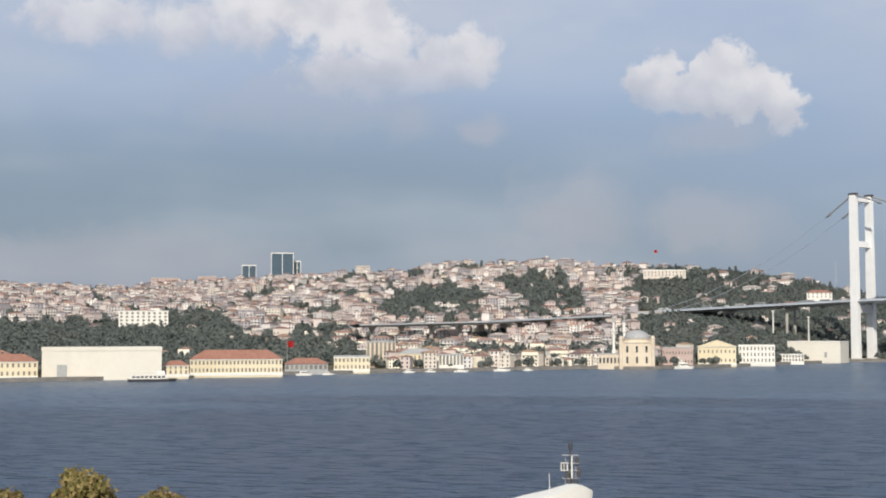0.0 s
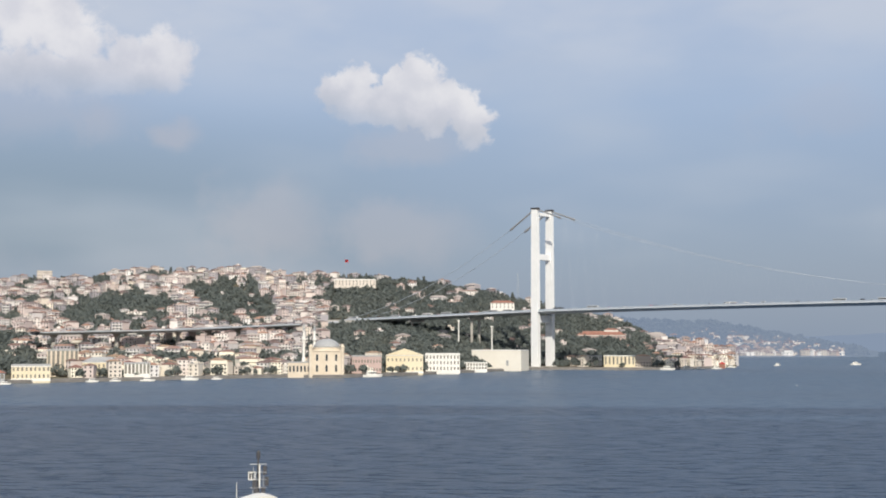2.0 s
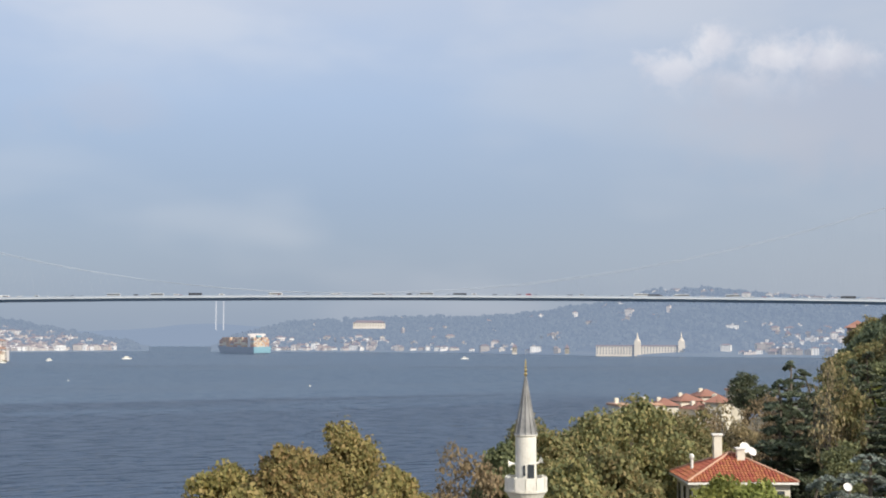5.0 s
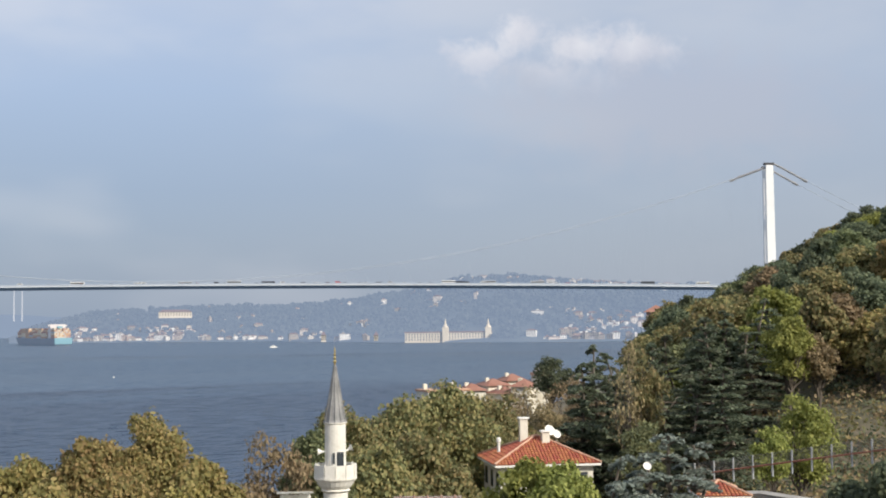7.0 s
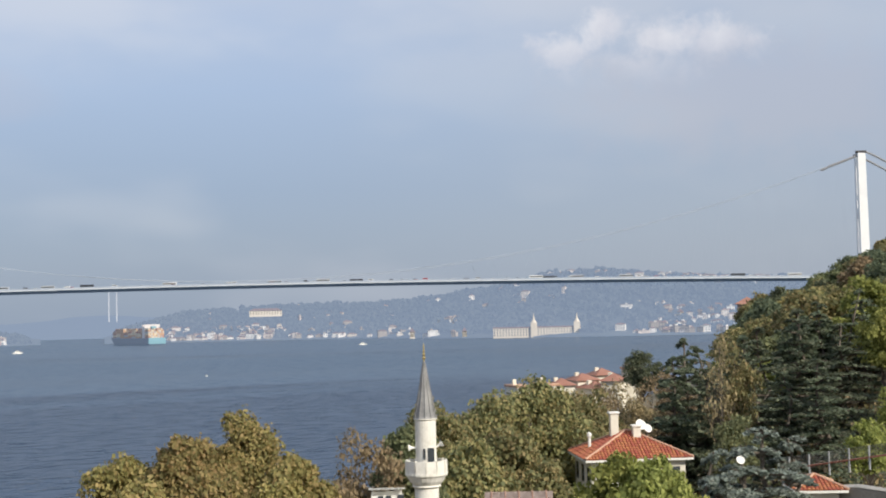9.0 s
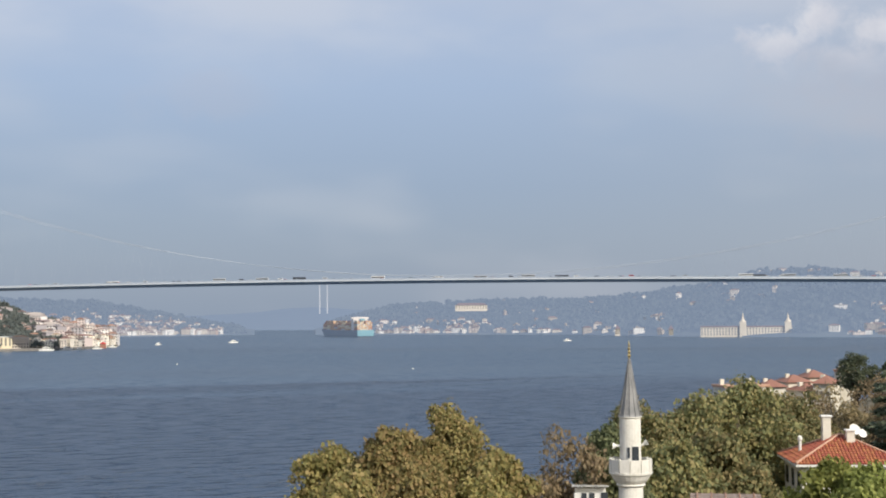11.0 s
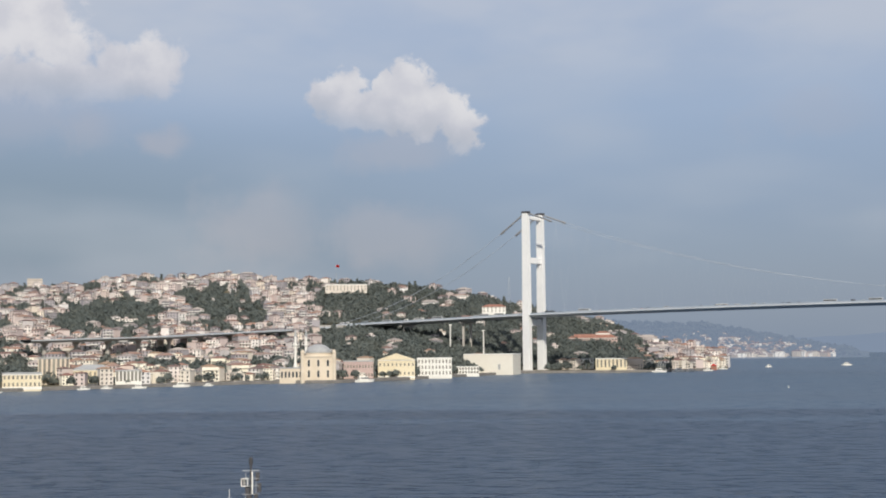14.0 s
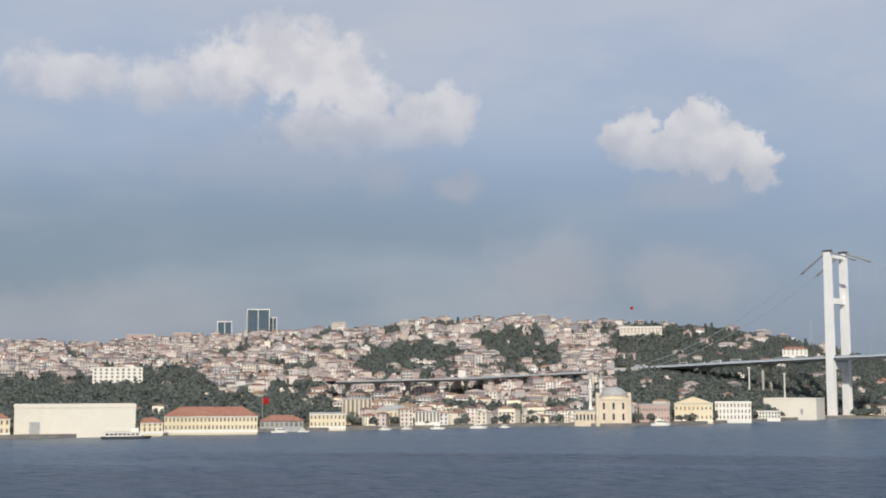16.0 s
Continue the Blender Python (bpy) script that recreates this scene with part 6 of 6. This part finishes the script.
def villa(az, d, eave_el, w, dp, rise, turn, label, tiles=True):
    """Plastered house with a tiled hip roof, ridge tiles, eaves, windows and chimneys."""
    ze = top_at(d, eave_el)
    g = near_ground(az, d)
    ob = thing("villa", facing(az, d, g, turn), label, "house")
    h, x, y, o = ze - g, w / 2, dp / 2, 0.6
    part("wall", box(bmesh.new(), -x, x, -y, y, -2, h - 0.1), M["plaster"], ob)
    part("eave_board", box(bmesh.new(), -x - o, x + o, -y - o, y + o, h - 0.22, h - 0.02, 0.03), M["white"], ob, "pale boxed eaves")
    k = min(x, y) * 0.98
    E4 = [Vector(p) for p in ((-x - o, -y - o, h), (x + o, -y - o, h), (x + o, y + o, h), (-x - o, y + o, h))]
    G = [Vector((-x + k, 0, h + rise)), Vector((x - k, 0, h + rise))]
    bm = bmesh.new()
    vs, gs = [bm.verts.new(p) for p in E4], [bm.verts.new(p) for p in G]
    for f in ((vs[0], vs[1], gs[1], gs[0]), (vs[1], vs[2], gs[1]), (vs[2], vs[3], gs[0], gs[1]), (vs[3], vs[0], gs[0])):
        bm.faces.new(f)
    roof = part("roof", bm, M["tile_near"], ob, "red clay tile hip roof")
    if tiles:
        tile_field(roof, (E4[0], E4[1], G[1], G[0]), M["tile_near"])
        tile_field(roof, (E4[3], E4[0], G[0], G[0]), M["tile_near"], limit=120)
    for p, q in ((E4[0], G[0]), (E4[1], G[1]), (E4[3], G[0]), (E4[2], G[1]), (G[0], G[1] + Vector((0.05, 0, 0)))):
        part("ridge_cap", tube(bmesh.new(), [p + Vector((0, 0, 0.08)), q + Vector((0, 0, 0.08))], 0.12, 6), M["ridge_tile"], roof, "pale mortared ridge tiles")
    for s in range(2):
        z = h - 2.3 - 3.0 * s
        for i in range(4):
            cx = -x + w * (i + 0.5) / 4
            win = part("window", box(bmesh.new(), cx - 0.55, cx + 0.55, -y - 0.05, -y + 0.05, z, z + 1.5), M["window_dark"], ob)
            part("frame", box(bmesh.new(), cx - 0.68, cx + 0.68, -y - 0.09, -y - 0.02, z - 0.12, z - 0.02), M["white"], win)
        for i in range(3):
            cy = -y + dp * (i + 0.5) / 3
            part("window", box(bmesh.new(), -x - 0.05, -x + 0.05, cy - 0.5, cy + 0.5, z, z + 1.5), M["window_dark"], ob)
    return ob, h, roof


v1, h1, roof1 = villa(38.1, 124, -5.72, 8.3, 8.2, 2.05, 12, "plastered villa with a red tiled hip roof and chimneys")
for cx, cy, cw, z0, z1 in ((-1.1, 0.7, 0.36, 1.2, 3.6), (0.6, -0.9, 0.34, 1.2, 2.5)):
    ch = part("chimney", box(bmesh.new(), cx - cw, cx + cw, cy - cw, cy + cw, h1 + z0, h1 + z1, 0.03), M["plaster"], v1, "plastered chimney stack")
    part("chimney_cap", box(bmesh.new(), cx - cw - 0.12, cx + cw + 0.12, cy - cw - 0.12, cy + cw + 0.12, h1 + z1, h1 + z1 + 0.15, 0.02), M["white"], ch)
part("vent_pipe", lathe(bmesh.new(), [(0.14, h1 + 0.3), (0.14, h1 + 1.5), (0.22, h1 + 1.6), (0.22, h1 + 1.85), (0.05, h1 + 2.0)], 10, -3.4, 0.6), M["white"], v1, "white vent pipe")


def dish(m, s=1.0):
    ob = thing("satellite_dish", m, "white satellite dish on a short bracket", "satellite dish", "satellite dishes")
    bm = bmesh.new()
    rings = [(0.02, 0.0), (0.25, 0.03), (0.45, 0.11), (0.52, 0.16), (0.50, 0.18), (0.43, 0.14), (0.02, 0.05)]
    lathe(bm, [(r * s, z * s) for r, z in rings], 18)
    q = part("reflector", bm, M["white"], ob)
    q.matrix_basis = pose(0, -0.15 * s, 0.8 * s, 60, 0, 20)
    part("bracket", tube(bmesh.new(), [(0, 0, -0.3 * s), (0, 0, 0.6 * s), (0, -0.12 * s, 0.8 * s)], 0.04 * s, 6), M["lead"], ob)


p = v1.matrix_world
dish(p @ pose(1.2, 0.3, h1 + 1.7), 1.0)
dish(p @ pose(1.9, 0.5, h1 + 1.5), 0.8)
dish(facing(42.65, 82, top_at(82, -6.3)), 0.5)
v2, h2, _ = villa(45.55, 108, -7.05, 2.7, 4.0, 0.85, 12, "small cream annexe with a red tiled roof")


def low_roof(az0, az1, d, el0, el1, depth, mat, wall, label, seams=0, name="shed"):
    """A low outbuilding whose mono-pitch roof is seen from above."""
    a = (az0 + az1) / 2
    w = 2 * d * math.tan(radians((az1 - az0) / 2))
    z0, z1 = top_at(d, el0), top_at(d + depth, el1)
    g = near_ground(a, d)
    ob = thing(name, facing(a, d, 0), label, "shed")
    part("wall", box(bmesh.new(), -w / 2 + 0.2, w / 2 - 0.2, 0.2, depth - 0.2, g - 1, min(z0, z1) - 0.15), wall, ob)
    bm = bmesh.new()
    v = [bm.verts.new(q) for q in ((-w / 2, 0, z0), (w / 2, 0, z0), (w / 2, depth, z1), (-w / 2, depth, z1))]
    bm.faces.new(v)
    bmesh.ops.solidify(bm, geom=bm.faces[:], thickness=0.12)
    rf = part("roof", bm, mat, ob)
    for i in range(seams):
        x = -w / 2 + w * (i + 0.5) / seams
        part("seam", tube(bmesh.new(), [(x, 0, z0 + 0.03), (x, depth, z1 + 0.03)], 0.05, 4), M["roof_town"], rf, "brown standing seam")
    return ob, w, z0


low_roof(32.0, 35.0, 72, -8.4, -7.2, 4.0, M["pink_sheet"], M["plaster"], "low shed with a faded pink sheet roof", 5)
sh, w, zz = low_roof(27.2, 28.75, 96, -7.0, -6.9, 4.0, M["white"], M["white"], "small white flat-roofed kiosk by the mosque", 0, "kiosk")
for i in range(2):
    part("window", box(bmesh.new(), -0.6 + i * 0.55, -0.25 + i * 0.55, 0.12, 0.3, zz - 1.3, zz - 0.45), M["window_dark"], sh)
part("door", box(bmesh.new(), 0.75, 1.2, 0.12, 0.3, zz - 2.4, zz - 0.4), M["window_dark"], sh)


def orange_roof():
    """The hip end of a tiled roof just below the balcony."""
    d = 60.0
    w = 2 * d * math.tan(radians(7.2))
    g = near_ground(11.5, d)
    ob = thing("low_house", facing(11.8, d, 0), "near house with an orange clay tile roof", "house")
    zr, ze = top_at(d, -7.68), top_at(d, -10.5)
    x = w / 2
    part("wall", box(bmesh.new(), -x - 0.5, x + 2, -3.0, 5.5, g - 2, ze - 0.1), M["plaster"], ob)
    E4 = [Vector(q) for q in ((-x - 2.2, -4.0, ze), (x + 3.0, -4.0, ze), (x + 3.0, 6.5, ze), (-x - 2.2, 6.5, ze))]
    G = [Vector((-x + 1.6, 0.8, zr)), Vector((x + 1.5, 0.8, zr - 0.62))]
    bm = bmesh.new()
    vs, gs = [bm.verts.new(q) for q in E4], [bm.verts.new(q) for q in G]
    for f in ((vs[0], vs[1], gs[1], gs[0]), (vs[1], vs[2], gs[1]), (vs[2], vs[3], gs[0], gs[1]), (vs[3], vs[0], gs[0])):
        bm.faces.new(f)
    rf = part("roof", bm, M["orange_tile"], ob)
    tile_field(rf, (E4[0] * 0.35 + G[0] * 0.65, E4[1] * 0.35 + G[1] * 0.65, G[1], G[0]), M["orange_tile"], 0.26, 0.38)
    for q, s in ((E4[0], G[0]), (G[0], G[1])):
        part("ridge_cap", tube(bmesh.new(), [q + Vector((0, 0, 0.06)), s + Vector((0, 0, 0.06))], 0.13, 6), M["ridge_tile"], rf, "pale mortared ridge tiles")


orange_roof()


def moored_yacht():
    """White boat with its bow up by the near quay, with a lattice signal mast behind the foredeck."""
    az, d = -12.8, 168.0
    ob = thing("moored_ship", facing(az, d, 0, 10), "large white moored boat with a raised rusty-edged bow", "ship", "boats")
    zt = top_at(d, -6.2)
    me = hull_mesh("hull", 26, 7.5, zt * 0.80, M["white"], 0.55, 18, 0.30)
    q = part("hull", me, None, ob)
    q.matrix_basis = pose(-6.7, 0, -1.2, 0, -7.0, 0)
    part("rubbing_strake", tube(bmesh.new(), [(-20, -3.9, zt * 0.62), (-6, -3.85, zt * 0.62), (0.5, -2.9, zt * 0.66), (4.8, -0.9, zt * 0.72)], 0.16, 6), M["bark"], ob, "rusty rubbing strake")
    part("flag_staff", lathe(bmesh.new(), [(0.05, zt * 0.8), (0.03, zt + 1.1)], 6, 1.4, 0), M["white"], ob)
    # signal mast
    ma, md = -11.45, 190.0
    top = top_at(md, -4.5)
    m = thing("signal_mast", facing(ma, md, 0), "dark lattice signal mast with lamps and small platforms", "mast")
    base = -2.0
    part("pole", lathe(bmesh.new(), [(0.30, base), (0.16, top - 2.0), (0.10, top - 0.2)], 8), M["dark_metal"], m)
    part("lamp", lathe(bmesh.new(), [(0.1, top - 1.2), (0.28, top - 1.1), (0.28, top - 0.3), (0.08, top)], 10), M["dark_metal"], m, "dark lamp at the top")
    for x in (-0.75, 0.75):
        part("upright", tube(bmesh.new(), [(x, 0, top - 6.6), (x * 0.9, 0, top - 2.2)], 0.06, 5), M["lead"], m)
    for z in (top - 1.9, top - 3.0, top - 4.0, top - 5.1, top - 6.4):
        part("platform", box(bmesh.new(), -1.15, 1.15, -0.5, 0.5, z - 0.03, z + 0.03), M["lead"], m, "grey metal platform")
    for x, z in ((-0.95, top - 3.6), (1.15, top - 4.4), (-0.5, top - 4.7), (-1.3, top - 6.9), (0.4, top - 6.9), (1.3, top - 6.9), (0.9, top - 2.9), (-0.3, top - 5.9), (0.7, top - 5.8)):
        part("lamp_box", box(bmesh.new(), x - 0.28, x + 0.28, -0.35, 0.35, z - 0.45, z + 0.75, 0.08), M["dark_metal"], m, "black lamp housing")
    for x0, x1, z0, z1 in ((-1.35, -1.23, 4.0, 2.9), (-0.5, -0.38, 4.0, 2.9), (-1.35, -0.38, 3.0, 2.88), (-1.35, -0.38, 4.02, 3.9), (-0.95, -0.87, 4.0, 2.9), (0.1, 0.28, 5.0, 2.0)):
        part("frame_bar", box(bmesh.new(), x0, x1, -0.6, -0.5, top - z0, top - z1), M["white"], m, "white frame bar")


moored_yacht()

# waterside houses down the near shore
for a, d, w, el, turn, red in ((33.6, 345, 5, -2.8, 20, 0), (34.7, 350, 5, -2.75, 25, 0), (35.4, 352, 7, -2.75, 15, 1), (36.3, 360, 8, -2.55, 20, 1), (37.1, 365, 7, -2.35, 18, 1), (38.3, 360, 5, -2.15, 10, 0), (36.8, 352, 7, -2.9, 30, 1), (37.6, 350, 6, -2.6, -15, 1)):
    z = top_at(d, el - 0.12)
    t, ww, hh = block("shore_house", a - w / d * 20, a + w / d * 20, d, near_ground(a, d), z, 9, M["plaster"], "white waterside house with a red tiled roof" if red else "white waterside house with a parapet roof", "house", "hip" if red else "flat", z + (1.8 if red else 0.6), 2, 3, (0.9, 1.2), turn=turn, group="houses down the near shore", roof_mat=None if red else M["ridge_tile"])
    part("chimney", box(bmesh.new(), -ww * 0.25 - 0.5, -ww * 0.25 + 0.5, 0, 1, hh, hh + 2.0, 0.05), M["plaster"], t, "white chimney")
block("hillside_house", 42.75, 43.55, 322, top_at(322, -0.75), top_at(322, 0.35), 9, M["pink_block"], "pinkish house half hidden in the wooded slope", "house", "hip", top_at(322, 0.65), 2, 4, (0.9, 1.2))

# retaining wall with a rail of posts on the slope
ret = thing("retaining_wall", pose(0, 0, 0), "grey stone retaining wall with a wire fence on posts", "wall")
prev = None
for i, (a, d, el) in enumerate(((45.9, 108, -7.2), (47.3, 106, -7.15), (48.7, 104, -7.35), (49.9, 103, -7.5), (51.0, 102, -7.6), (52.4, 100, -7.5), (54.0, 99, -7.0), (55.5, 98, -6.8))):
    q = polar(a, d, top_at(d, el))
    if prev is not None:
        t = (q - prev).normalized()
        n = Vector((t.y, -t.x, 0)) * 0.25
        bm = bmesh.new()
        lo = Vector((0, 0, -5.0))
        vs = [bm.verts.new(v) for v in (prev + n + lo, q + n + lo, q - n + lo, prev - n + lo, prev + n, q + n, q - n, prev - n)]
        for f in ((3, 2, 1, 0), (4, 5, 6, 7), (0, 1, 5, 4), (1, 2, 6, 5), (2, 3, 7, 6), (3, 0, 4, 7)):
            bm.faces.new([vs[k] for k in f])
        part("wall_bay", bm, M["stone_wall"], ret)
        part("coping", tube(bmesh.new(), [prev + Vector((0, 0, 0.08)), q + Vector((0, 0, 0.08))], 0.3, 4), M["concrete"], ret)
    prev = q
fence = thing("terrace_fence", pose(0, 0, 0), "wire mesh fence on pale posts along the terrace", "fence")
M["mesh_wire"] = material("fence_wire", [(0.16, 0.15, 0.14), (0.22, 0.21, 0.19)], 2.0)
M["red_curb"] = material("terrace_kerb", [(0.30, 0.13, 0.09), (0.38, 0.18, 0.13)], 1.0)
pr = None
for i in range(13):
    a = 44.6 + i * 0.78
    d = 118 - i * 0.7
    z = top_at(d, -6.35 + 0.115 * i)
    q = polar(a, d, z)
    part("post", box(bmesh.new(), q.x - 0.06, q.x + 0.06, q.y - 0.06, q.y + 0.06, z - 1.0, z + 0.95), M["lead"], fence)
    if pr is not None:
        for k in (0.08, 0.2, 0.32, 0.44, 0.56, 0.68, 0.8, 0.92):
            part("wire", tube(bmesh.new(), [pr + Vector((0, 0, k)), q + Vector((0, 0, k))], 0.018, 4), M["mesh_wire"], fence)
        part("kerb", tube(bmesh.new(), [pr, q], 0.09, 4), M["red_curb"], fence, "rust-red kerb rail")
    pr = q
